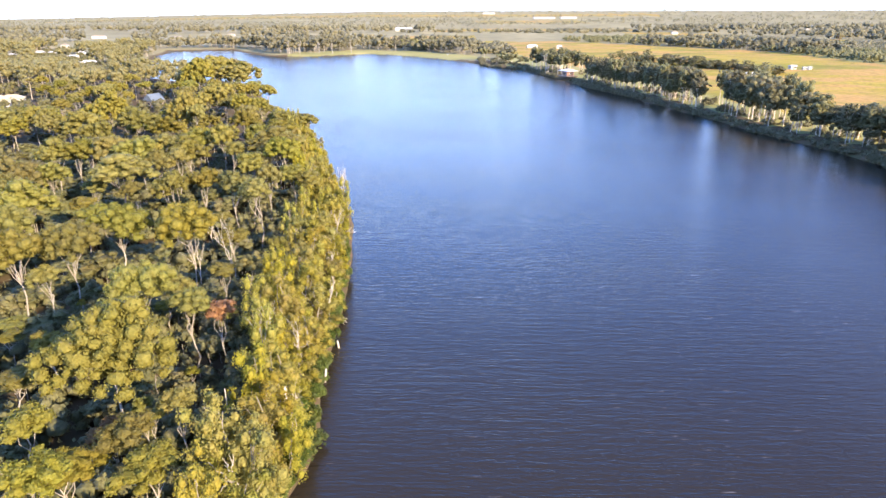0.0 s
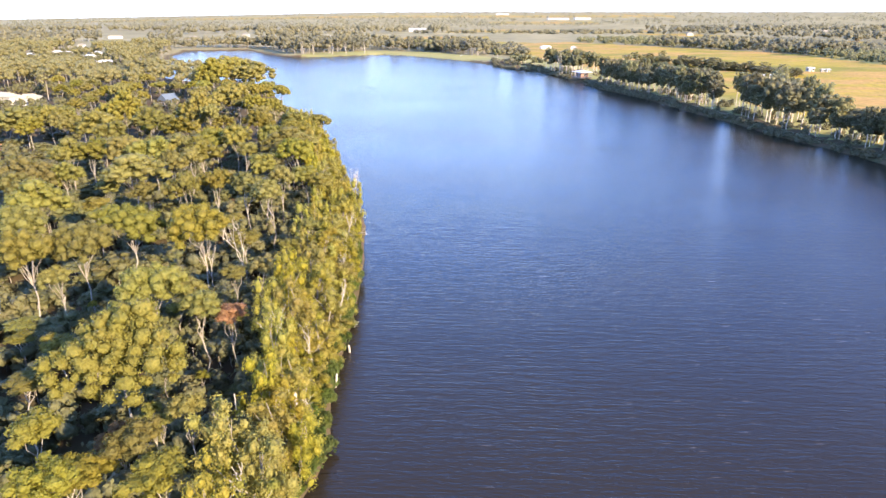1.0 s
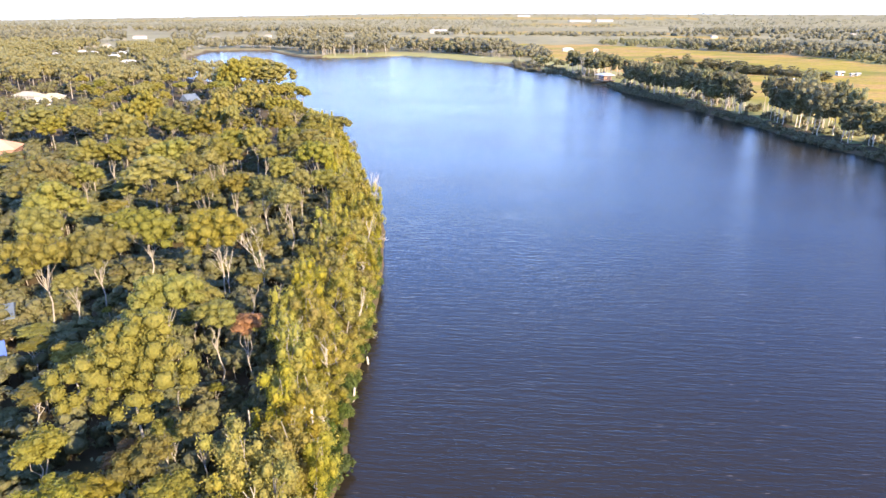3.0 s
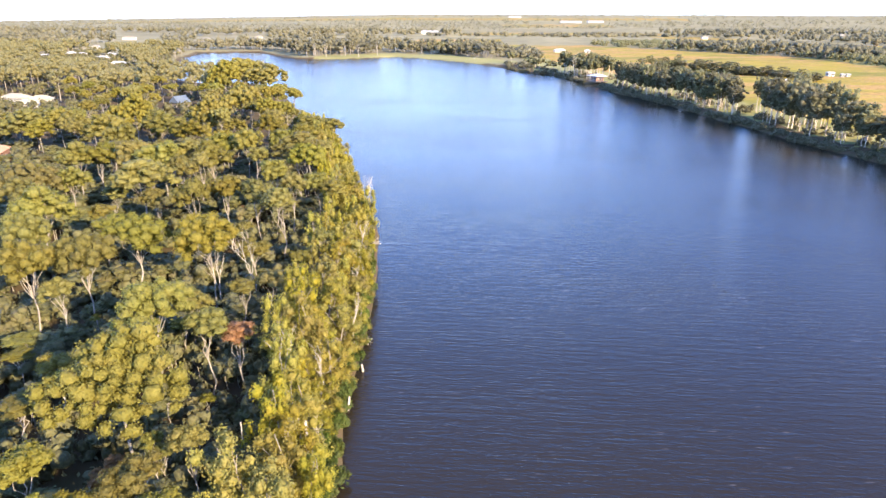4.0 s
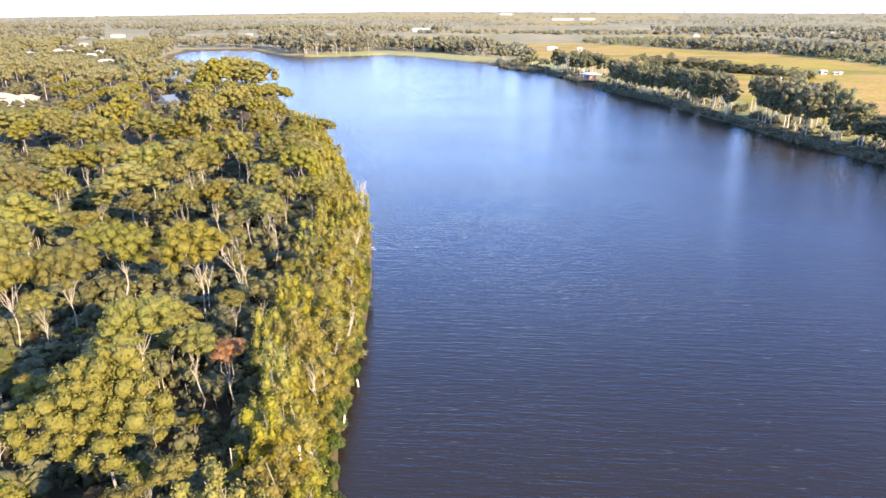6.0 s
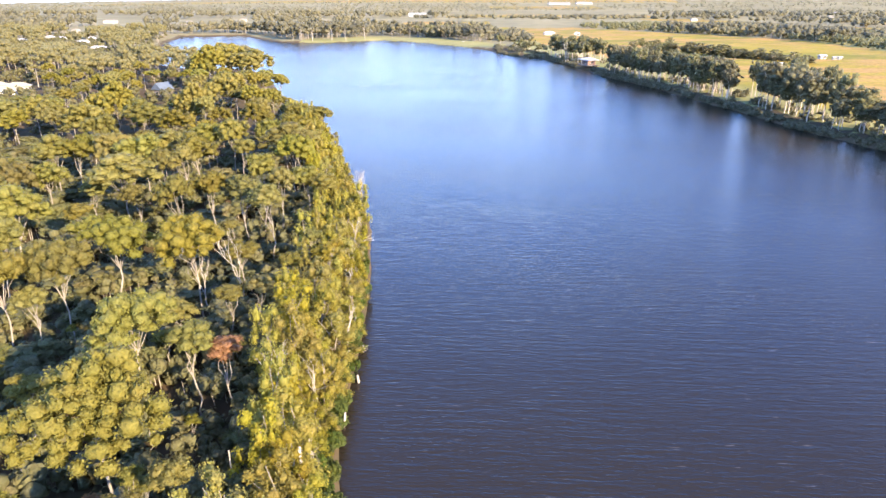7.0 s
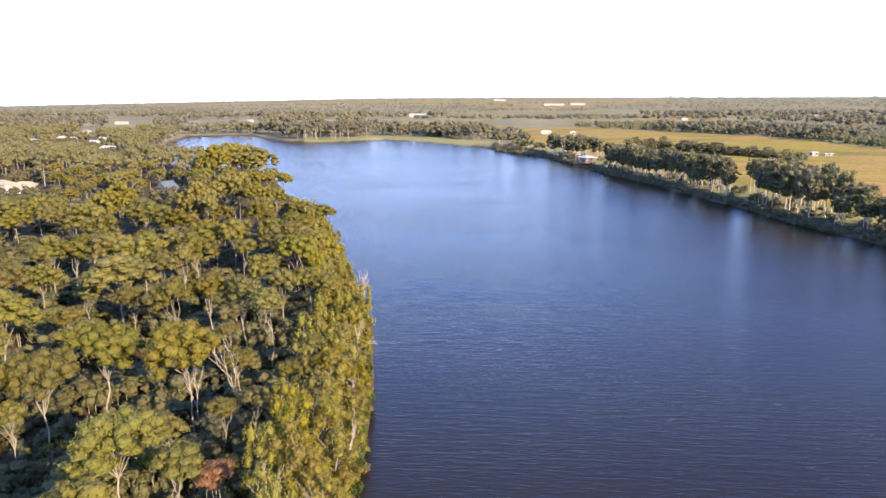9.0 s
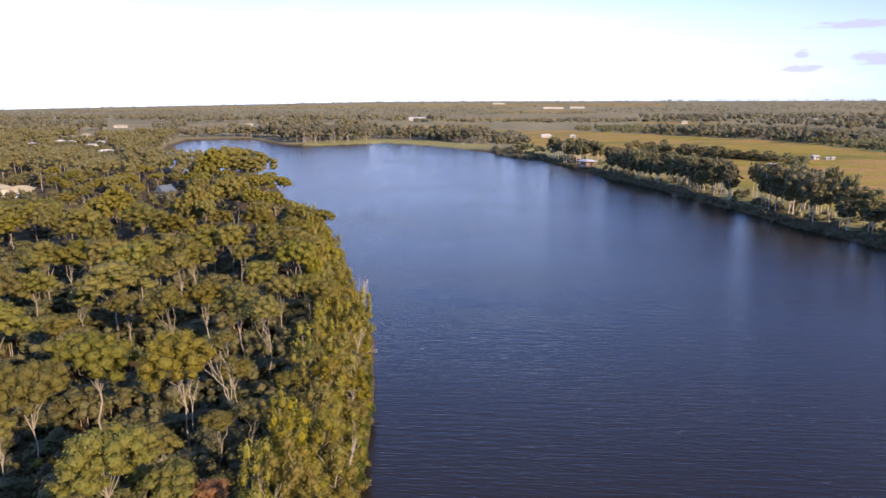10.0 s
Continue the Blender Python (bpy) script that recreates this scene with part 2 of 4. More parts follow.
def tube(points, radii, sides=6):
    """A tapered tube along points."""
    pts, n = np.asarray(points, float), len(points)
    vs = []
    for i in range(n):
        d = pts[min(i + 1, n - 1)] - pts[max(i - 1, 0)]
        d = d / (np.linalg.norm(d) + 1e-9)
        a = np.cross(d, (0.31, 0.95, 0.05))
        a /= np.linalg.norm(a) + 1e-9
        b = np.cross(d, a)
        ang = np.arange(sides) * 2 * np.pi / sides
        vs.append(pts[i] + radii[i] * (np.cos(ang)[:, None] * a + np.sin(ang)[:, None] * b))
    ts = []
    for i in range(n - 1):
        for k in range(sides):
            q, r = i * sides + k, i * sides + (k + 1) % sides
            ts += [(q, r, r + sides), (q, r + sides, q + sides)]
    for k in range(1, sides - 1):
        e = (n - 1) * sides
        ts.append((e, e + k, e + k + 1))
    return np.concatenate(vs), np.array(ts)


def leaves(rng, centres, radii, count, size, flat=0.75, hang=0.0, jitter=0.7, low=-0.55, spread=(0.78, 1.18)):
    """Leaf sprays over the shells of clumps: small bent diamonds."""
    n = len(centres) * count
    c = np.repeat(np.asarray(centres, float), count, 0)
    r = np.repeat(np.asarray(radii, float), count)[:, None]
    d = rng.normal(size=(n, 3))
    d /= np.linalg.norm(d, axis=1)[:, None]
    d[:, 2] = np.where(d[:, 2] < low, -d[:, 2], d[:, 2])
    p = c + d * r * rng.uniform(*spread, (n, 1)) * np.array((1, 1, flat))
    nrm = d + jitter * rng.normal(size=(n, 3))
    nrm /= np.linalg.norm(nrm, axis=1)[:, None]
    t = rng.normal(size=(n, 3)) + hang * np.array((0, 0, -1.0))
    t -= nrm * (t * nrm).sum(1)[:, None]
    t /= np.linalg.norm(t, axis=1)[:, None]
    b = np.cross(nrm, t)
    s = size * rng.uniform(0.6, 1.35, (n, 1))
    w = s * rng.uniform(0.42, 0.7, (n, 1))
    v = np.stack((p - t * s, p - b * w + nrm * s * 0.12, p + b * w + nrm * s * 0.12, p + t * s), 1).reshape(-1, 3)
    k = np.arange(n)[:, None] * 4
    tr = np.concatenate((k + np.array((0, 2, 1)), k + np.array((1, 2, 3))))
    return v, tr


def cores(rng, centres, radii, shape, flat=0.75, size=0.86, rough=0.22):
    """The dense inside of each leaf clump, lumpy."""
    v0, t0 = shape
    vs = []
    for c, r in zip(centres, radii):
        k = size * r * (1 + rough * rng.normal(size=(len(v0), 1)))
        vs.append(np.asarray(c) + v0 * k * np.array((1, 1, flat)))
    n = len(v0)
    return np.concatenate(vs), np.concatenate([t0 + i * n for i in range(len(vs))])


# ---- trees ----
def limb_points(rng, a, b, bend, steps=4):
    a, b = np.asarray(a, float), np.asarray(b, float)
    out = []
    for i in range(steps + 1):
        f = i / steps
        out.append(a + (b - a) * f + rng.normal(size=3) * bend * math.sin(f * math.pi) + np.array((0, 0, bend * 1.2 * math.sin(f * math.pi))))
    return out


def gum_shape(seed, h=18.0, r=3.0, lump=0.85, count=80, size=0.13, drop=0.95, fork=0.5, fill=1.1, flat=0.9):
    """An open gum tree: pale forked trunk and an umbrella of boughs, each a dome of rounded leaf clumps."""
    rng = np.random.default_rng(seed)
    nb = int(2.2 + 1.1 * r)
    br = r * math.sqrt(1.1 / nb)
    cs, rs, heads = [], [], []
    start = rng.uniform(0, 6.28)
    for i in range(nb):
        ang = start + i * 2.399 + rng.uniform(-0.4, 0.4)
        rad = math.sqrt((i + 0.4) / nb) * (r - 0.75 * br) * rng.uniform(0.88, 1.1)
        b = br * rng.uniform(0.75, 1.2)
        c = np.array((rad * math.cos(ang), rad * math.sin(ang), h - 1.15 * b - drop * r * (rad / r) ** 2 - rng.uniform(0, 0.3 * r + 0.3)))
        heads.append(c)
        m = int(fill * 2 * (b / lump) ** 2) + 3
        for k in range(m):
            dz = 1 - 1.55 * (k + 0.5) / m
            turn = k * 2.399 + rng.uniform(-0.5, 0.5)
            flatr = math.sqrt(max(0.0, 1 - dz * dz))
            cs.append(c + b * rng.uniform(0.68, 1.0) * np.array((flatr * math.cos(turn), flatr * math.sin(turn), 1.2 * dz)))
            rs.append(lump * rng.uniform(0.5, 1.15) * (0.85 if dz < 0 else 1))
    crown = join([cores(rng, cs, rs, ICO1, flat, 0.76, 0.2), leaves(rng, cs, rs, count, size, flat, 0.4, 0.5, -0.6, (0.74, 1.22))])
    split = np.array((rng.uniform(-0.6, 0.6), rng.uniform(-0.6, 0.6), h * fork * rng.uniform(0.85, 1.1)))
    w = 0.0068 * h * (0.75 + 0.08 * r)
    wood = [tube(limb_points(rng, (0, 0, -0.4), split, 0.2), np.linspace(w, w * 0.72, 5), 7)]
    for j, c in enumerate(heads):
        wood.append(tube(limb_points(rng, split - np.array((0, 0, 0.3)), c + (0, 0, 0.2 * br), 0.3), np.linspace(w * (0.6 if j < 4 else 0.4), w * 0.14, 5), 5))
    return join(wood), crown


def tall_shape(seed, h=15.0, r=3.4, low=0.34, count=17, size=0.64):
    """A gum on the open bank: bare pale trunk, and an uneven crown that is higher than wide."""
    rng = np.random.default_rng(seed)
    cs, rs = [], []
    for i in range(27):
        f = (i + 0.5) / 27
        belly = math.sqrt(max(0.05, 1 - abs(2 * f - 1.15) ** 2.4 / 1.55))
        ang, rad = i * 2.399 + rng.uniform(-0.7, 0.7), r * belly * rng.uniform(0.3, 0.95)
        cs.append((rad * math.cos(ang), rad * math.sin(ang), h * (low + (0.9 - low) * f + rng.uniform(-0.04, 0.04))))
        rs.append(r * rng.uniform(0.24, 0.38))
    crown = join([cores(rng, cs, rs, ICO0, 0.9, 0.8, 0.14), leaves(rng, cs, rs, count, size, 0.95, 0.6, 0.5, -0.8)])
    w = 0.0125 * h
    lean = rng.normal(0, 0.5, 2)
    split = np.array((lean[0] * 0.5, lean[1] * 0.5, h * low * 1.1))
    wood = [tube(limb_points(rng, (0, 0, -0.4), split, 0.15), np.linspace(w, w * 0.75, 5), 6)]
    for j, e in enumerate((5, 9, 13, 18, 22, 26)):
        wood.append(tube(limb_points(rng, split - np.array((0, 0, 0.3)), cs[e], 0.3), np.linspace(w * (0.6 if j > 3 else 0.4), w * 0.12, 5), 5))
    return join(wood), crown


def bank_shape(seed, h=11.0, r=2.3, leaf=0.26, count=55):
    """A slender paperbark that carries hanging foliage nearly to the ground."""
    rng = np.random.default_rng(seed)
    cs, rs = [], []
    for i in range(26):
        f = 0.10 + 0.87 * (i + 0.5) / 26
        ang = i * 2.399 + rng.uniform(-0.6, 0.6)
        rad = r * rng.uniform(0.25, 1.05) * (1.05 - 0.4 * max(0, f - 0.55) / 0.45)
        cs.append((rad * math.cos(ang), rad * math.sin(ang), h * min(0.97, f * rng.uniform(0.9, 1.08))))
        rs.append(r * rng.uniform(0.2, 0.38))
    crown = join([cores(rng, cs, rs, ICO0, 1.3, 0.66, 0.2), leaves(rng, cs, rs, count, leaf, 1.4, 2.2, 0.55, -0.9)])
    w = 0.010 * h
    wood = [tube(limb_points(rng, (0, 0, -0.4), (rng.uniform(-0.5, 0.5), rng.uniform(-0.5, 0.5), h * 0.93), 0.3, 6), np.linspace(w, w * 0.3, 7), 6)]
    for e in rng.permutation(26)[:9]:
        z0 = cs[e][2] * 0.65
        wood.append(tube(limb_points(rng, (0, 0, z0), cs[e], 0.2, 3), np.linspace(w * 0.45, w * 0.1, 4), 5))
    return join(wood), crown


def bush_shape(seed, h=3.0, r=2.0, count=80):
    rng = np.random.default_rng(seed)
    cs, rs = [], []
    for i in range(13):
        ang, rad = i * 2.399, r * math.sqrt((i + 0.5) / 13) * 0.85
        cs.append((rad * math.cos(ang), rad * math.sin(ang), h * rng.uniform(0.25, 0.75)))
        rs.append(r * rng.uniform(0.3, 0.45))
    crown = join([cores(rng, cs, rs, ICO0, 0.85, 0.6, 0.2), leaves(rng, cs, rs, count, 0.28, 1.0, 0.6, 0.8, -0.7)])
    wood = [tube(limb_points(rng, (0, 0, -0.3), c, 0.15, 3), (0.06, 0.05, 0.04, 0.02), 5) for c in cs[::3]]
    return join(wood), crown


def far_tree(rng, x, y, z, h, r, lumps=5, count=10, size=0.8, stem=0.3, core=0.7):
    """A small tree for woods that stay far off."""
    cs = np.column_stack((rng.normal(0, r * 0.45, lumps), rng.normal(0, r * 0.45, lumps), rng.uniform(h * (stem + 0.12), h * 0.88, lumps)))
    rs = r * rng.uniform(0.45, 0.72, lumps) * (4.5 / (lumps + 0.5)) ** 0.4
    cs[0] = (0, 0, h * 0.85)
    o = np.array((x, y, z))
    crown = [leaves(rng, cs + o, rs, count, size, 1.0, 0.5, 0.45, -0.5, (0.72, 1.18) if core else (0.3, 1.15))]
    if core:
        crown.append(cores(rng, cs + o, rs, ICO0, 0.85, core, 0.12))
    crown = join(crown)
    trunk = tube([o - (0, 0, 0.5), o + (rng.normal(0, 0.3), rng.normal(0, 0.3), h * 0.7)], (0.014 * h + 0.05, 0.006 * h), 4)
    return trunk, crown


BUILT = {}
SHAPES = {
    "gum": (gum_shape, GUM_LEAF, "gum_tree", "tall gum tree with pale forked trunk and olive crown", "tree", "gum trees of the river forest"),
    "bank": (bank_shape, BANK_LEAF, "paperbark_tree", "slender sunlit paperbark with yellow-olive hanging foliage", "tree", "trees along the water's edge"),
    "green": (bush_shape, GREEN_LEAF, "riverside_shrub", "bright green shrub hanging over the water's edge", "shrub", "shrubs along the water's edge"),
    "lowgum": (gum_shape, SHADE_LEAF, "young_gum_tree", "lower gum tree between taller crowns, leaf colour darkened as shade", "tree", "young gum trees of the river forest"),
    "dry": (gum_shape, DRY_LEAF, "dry_gum_tree", "gum tree with dry orange-brown dying leaves", "tree", ""),
    "rightgum": (tall_shape, DARK_LEAF, "bank_gum_tree", "dark-crowned gum tree with bare pale trunk", "tree", "gum trees on the far bank"),
}


def plant(kind, variant, x, y, z, h, r, turn, base_h, base_r, label="", **more):
    """One tree or shrub of a kind; its shape is built once for each variant and then copied."""
    m = Matrix.Translation((x, y, z)) @ Matrix.Rotation((turn % 1 - 0.5) * (0.3 if kind == "bank" else 0.12), 4, "Y") @ Matrix.Rotation(turn, 4, "Z") @ Matrix.Diagonal((r / base_r, r / base_r, h / base_h, 1))
    key = (kind, variant)
    if key in BUILT:
        ob = copy_thing(BUILT[key], m)
    else:
        shape, leaf, name, text, category, group = SHAPES[kind]
        wood, crown = shape(variant * 17 + len(kind), h=base_h, r=base_r, **more)
        ob = tagged(new(name), text, category, group)
        part("trunk", wood, PALE_BARK if kind == "rightgum" else BARK, ob)
        part("crown", crown, leaf, ob)
        ob.matrix_basis = m
        BUILT[key] = ob
    if label:
        tagged(ob, label)
    return ob


# ---- the river and the land ----
SHORE_WEST = [(-26, -600), (-24, -100), (-20, 0), (-17.5, 40), (-15.4, 53), (-14.6, 58), (-16.2, 69), (-17.0, 81), (-17.2, 88), (-18.2, 100), (-20, 116), (-22, 134), (-36, 178), (-41, 198),
              (-49, 226), (-59, 242), (-71, 264), (-92, 319), (-101, 345), (-119, 390), (-133, 422), (-150, 440), (-185, 438), (-222, 470), (-258, 540), (-296, 640), (-318, 700)]
SHORE_NORTH = [(-330, 760), (-345, 800), (-280, 824), (-240, 760), (-203, 709), (-165, 699), (-132, 717), (-99, 746), (-58, 711), (-21, 667), (6, 622)]
SHORE_EAST = [(20, 583), (31, 557), (50, 533), (62, 492), (67, 471), (73, 441), (79, 402), (87, 379), (94, 357), (100, 326), (104, 305), (109, 287), (112, 270), (114, 254), (117, 241), (121, 230), (125, 216), (128, 190), (131, 120), (132, 0), (134, -600)]
EAST_X, EAST_Y = [a for a, b in SHORE_EAST], [-b for a, b in SHORE_EAST]
SHORE = np.array(SHORE_WEST + SHORE_NORTH + SHORE_EAST, float)


def inland(x, y):
    """Metres from the shoreline: positive on land, negative on the river."""
    x, y = np.asarray(x, float), np.asarray(y, float)
    best, inside = np.full(x.shape, 1e9), np.zeros(x.shape, bool)
    for (ax, ay), (bx, by) in zip(SHORE, np.roll(SHORE, -1, 0)):
        dx, dy = bx - ax, by - ay
        f = np.clip(((x - ax) * dx + (y - ay) * dy) / (dx * dx + dy * dy), 0, 1)
        best = np.minimum(best, np.hypot(x - ax - f * dx, y - ay - f * dy))
        cross = (ay > y) != (by > y)
        with np.errstate(divide="ignore", invalid="ignore"):
            inside ^= cross & (x < (bx - ax) * (y - ay) / (by - ay if by != ay else 1e-9) + ax)
    return np.where(inside, -best, best)


def height(x, y, d=None):
    d = inland(x, y) if d is None else d
    x, y = np.asarray(x, float), np.asarray(y, float)
    wob = 0.5 * np.sin(x * 0.071 + 1.3) * np.cos(y * 0.053) + 0.35 * np.sin(x * 0.19 + y * 0.13)
    top = np.where(x > 20, 2.2, 1.5)
    land = np.where(d > 0, top * (1 - np.exp(-np.maximum(d, 0) / 4.0)) + wob * np.clip(d / 25, 0, 1), np.maximum(d * 0.35, -3))
    dist = np.hypot(x, y)
    far = np.clip((dist - 1400) / 3300, 0, 1)
    side = np.clip((x / np.maximum(y, 1) + 0.62) / 0.5, -0.4, 1)
    return land + 46 * far * far * (3 - 2 * far) * side


GRID_X, GRID_Y = np.arange(-700, 460, 4.0), np.arange(-60, 960, 4.0)
GRID_D = inland(*np.meshgrid(GRID_X, GRID_Y))


def spot_inland(x, y):
    """The distance from the shore at one place, read from a grid."""
    i, j = (x + 700) / 4, (y + 60) / 4
    if not (0 <= i < len(GRID_X) - 1 and 0 <= j < len(GRID_Y) - 1):
        return 300.0
    a, b = int(i), int(j)
    u, v = i - a, j - b
    return float((GRID_D[b, a] * (1 - u) + GRID_D[b, a + 1] * u) * (1 - v) + (GRID_D[b + 1, a] * (1 - u) + GRID_D[b + 1, a + 1] * u) * v)


def spot_height(x, y):
    return float(height(np.array([x]), np.array([y]), np.array([spot_inland(x, y)]))[0])


def spaced(inner0, inner1, step, outer0, outer1, growth=1.16):
    mid = list(np.arange(inner0, inner1 + 0.1, step))
    lo, hi, s = [], [], step
    v = inner0
    while v > outer0:
        s *= growth
        v -= s
        lo.append(v)
    s, v = step, inner1
    while v < outer1:
        s *= growth
        v += s
        hi.append(v)
    return np.array(lo[::-1] + mid + hi)


def is_field(x, y):
    east = (x > np.interp(y, [150, 216, 286, 367, 441, 531, 600, 720, 1000], [165, 156, 140, 130, 112, 100, 74, 60, 60])) & (y > 60)
    east &= (x < np.interp(y, [0, 580, 640, 732, 832, 1019], [420, 347, 349, 342, 287, 142])) & (y < 1019)
    pale = (np.abs((x - 420) + (y - 1330) * 0.38) < 55) & (y > 640) & (y < 1420)
    mid2 = (x > 20) & (x < 105) & (y > 860) & (y < 1010)
    mid = (x > -120) & (x < 30) & (y > 1010) & (y < 1290)
    strip = (y > 1560) & (y < 1700) & (x > -60) & (x < 420)
    far = (y > 2200) & (y < 2420) & (x > 60) & (x < 420)
    far2 = (y > 3000) & (y < 3300) & (x > -1800) & (x < 900)
    return east | pale | mid | mid2 | strip | far | far2


def is_lawn(x, y):
    d = inland(x, y)
    return (y > 640) & (d > 0) & (d < 42) & (x > -180) & (x < 30)


def build_ground():
    xs, ys = spaced(-420, 340, 5, -5200, 5200), spaced(-40, 860, 5, -1500, 5000)
    gx, gy = np.meshgrid(xs, ys)
    gz = height(gx.ravel(), gy.ravel())
    verts = np.column_stack((gx.ravel(), gy.ravel(), gz))
    nx, ny = len(xs), len(ys)
    i = (np.arange(ny - 1)[:, None] * nx + np.arange(nx - 1)[None]).ravel()
    tris = np.stack((np.stack((i, i + 1, i + nx + 1), 1), np.stack((i, i + nx + 1, i + nx), 1)), 1).reshape(-1, 3)
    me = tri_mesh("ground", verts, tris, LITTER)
    for m in (FIELD, LAWN, BANK_EARTH, WOODLAND_FLOOR):
        me.materials.append(m)
    c = verts[tris].mean(1)
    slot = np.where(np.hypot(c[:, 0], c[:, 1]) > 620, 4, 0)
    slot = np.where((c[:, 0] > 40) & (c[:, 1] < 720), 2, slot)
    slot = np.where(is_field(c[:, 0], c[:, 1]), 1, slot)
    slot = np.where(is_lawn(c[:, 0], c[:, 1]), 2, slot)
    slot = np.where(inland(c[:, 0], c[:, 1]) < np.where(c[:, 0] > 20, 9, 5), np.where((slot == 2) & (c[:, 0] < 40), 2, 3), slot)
    me.polygons.foreach_set("material_index", slot.astype(np.int32))
    tagged(new("ground", me), "flat river plain with litter, dry fields and lawns", "ground", kind="structure")


build_ground()
wbm = bmesh.new()
bmesh.ops.create_grid(wbm, x_segments=12, y_segments=20, size=0.5, matrix=Matrix.Translation((-140, 150, 0)) @ Matrix.Diagonal((680, 1500, 1, 1)))
wme = bpy.data.meshes.new("water")
wbm.to_mesh(wme)
wbm.free()
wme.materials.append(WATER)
tagged(new("water", wme), "wide rippled blue-brown river", "river", kind="structure")

# ---- the forest on the west bank: x, y, height, crown radius ----
GROVE_NEAR = [(-31.2, 38.4, 13.5, 2.4), (-27.0, 45.8, 11.5, 2.2), (-23.8, 42.1, 11.0, 2.5), (-31.5, 42.8, 15.3, 3.1), (-35.0, 43.7, 13.5, 1.8), (-24.8, 50.4, 11.4, 1.6), (-29.9, 52.6, 9.3, 0.9), (-29.3, 53.3, 11.3, 1.3), (-32.6, 53.9, 17.0, 6.2), (-46.0, 57.9, 10.6, 2.0), (-44.8, 62.4, 14.0, 1.8), (-29.9, 64.3, 10.4, 1.6), (-31.5, 69.4, 12.7, 2.6), (-38.2, 70.5, 15.1, 4.0), (-55.1, 70.5, 11.5, 1.8), (-57.7, 74.9, 12.7, 2.5), (-37.7, 76.6, 12.4, 1.5), (-30.3, 77.4, 10.4, 1.6), (-59.4, 80.4, 16.1, 4.1), (-55.5, 80.8, 15.2, 2.4), (-38.3, 80.9, 14.7, 2.7), (-52.3, 81.5, 11.3, 1.1), (-52.7, 82.9, 16.5, 3.6)]
GROVE_MID = [(-34.0, 85.4, 15.0, 2.0), (-30.1, 87.3, 14.2, 2.4), (-39.9, 91.1, 16.7, 4.4), (-50.8, 91.1, 16.7, 4.3), (-69.4, 94.0, 15.5, 3.5), (-28.2, 95.5, 13.4, 1.6), (-36.1, 98.8, 16.3, 2.9), (-27.3, 102.8, 11.4, 1.4), (-72.9, 103.2, 16.4, 5.1), (-64.9, 106.7, 13.5, 2.0), (-35.2, 109.7, 15.7, 2.7), (-42.4, 111.0, 15.0, 1.9), (-51.7, 113.0, 16.3, 2.8), (-84.7, 115.1, 15.0, 3.8), (-40.9, 115.7, 16.3, 2.8), (-47.1, 117.7, 16.3, 3.1), (-62.7, 121.8, 13.6, 2.2), (-89.2, 124.6, 17.2, 6.2), (-37.5, 124.9, 15.6, 2.2), (-73.1, 126.3, 12.6, 2.3), (-68.0, 127.1, 15.9, 5.3), (-83.3, 128.7, 16.0, 3.8), (-42.6, 129.0, 16.3, 2.9)]
GROVE_FAR = [(-35.3, 133.4, 13.7, 2.5), (-65.8, 139.3, 15.2, 2.4), (-61.9, 139.5, 15.7, 2.7), (-91.1, 143.4, 16.6, 3.9), (-72.0, 143.6, 16.7, 4.5), (-86.0, 143.7, 15.9, 3.2), (-79.6, 146.2, 16.6, 4.1), (-42.1, 146.3, 13.5, 1.9), (-62.1, 148.2, 16.5, 3.7), (-108.4, 149.1, 15.4, 3.3), (-53.1, 152.0, 15.2, 2.4), (-71.9, 158.5, 15.7, 2.8), (-60.0, 164.4, 16.5, 3.7), (-67.7, 172.4, 14.7, 2.4), (-104.8, 180.5, 16.9, 5.1), (-135.8, 183.5, 15.2, 4.4)]
GROVE_POINT = [(-84.5, 185.2, 16.8, 4.8), (-52.0, 186.6, 13.9, 3.2), (-63.6, 193.3, 16.0, 3.6), (-96.5, 195.1, 16.9, 5.0), (-124.6, 197.5, 18.2, 4.5), (-141.1, 201.7, 16.2, 8.3), (-50.3, 211.5, 12.1, 4.0), (-113.9, 212.7, 18.0, 7.2), (-90.8, 217.5, 17.6, 5.8), (-59.4, 221.3, 15.2, 4.4), (-76.4, 231.1, 16.1, 3.9), (-102.3, 232.0, 16.1, 4.0), (-89.2, 244.9, 18.0, 7.4), (-86.1, 294.6, 17.3, 4.6), (-129.5, 328.9, 19.0, 7.5), (-114.1, 345.3, 20.0, 9.0), (-127.6, 351.5, 20.0, 9.3)]
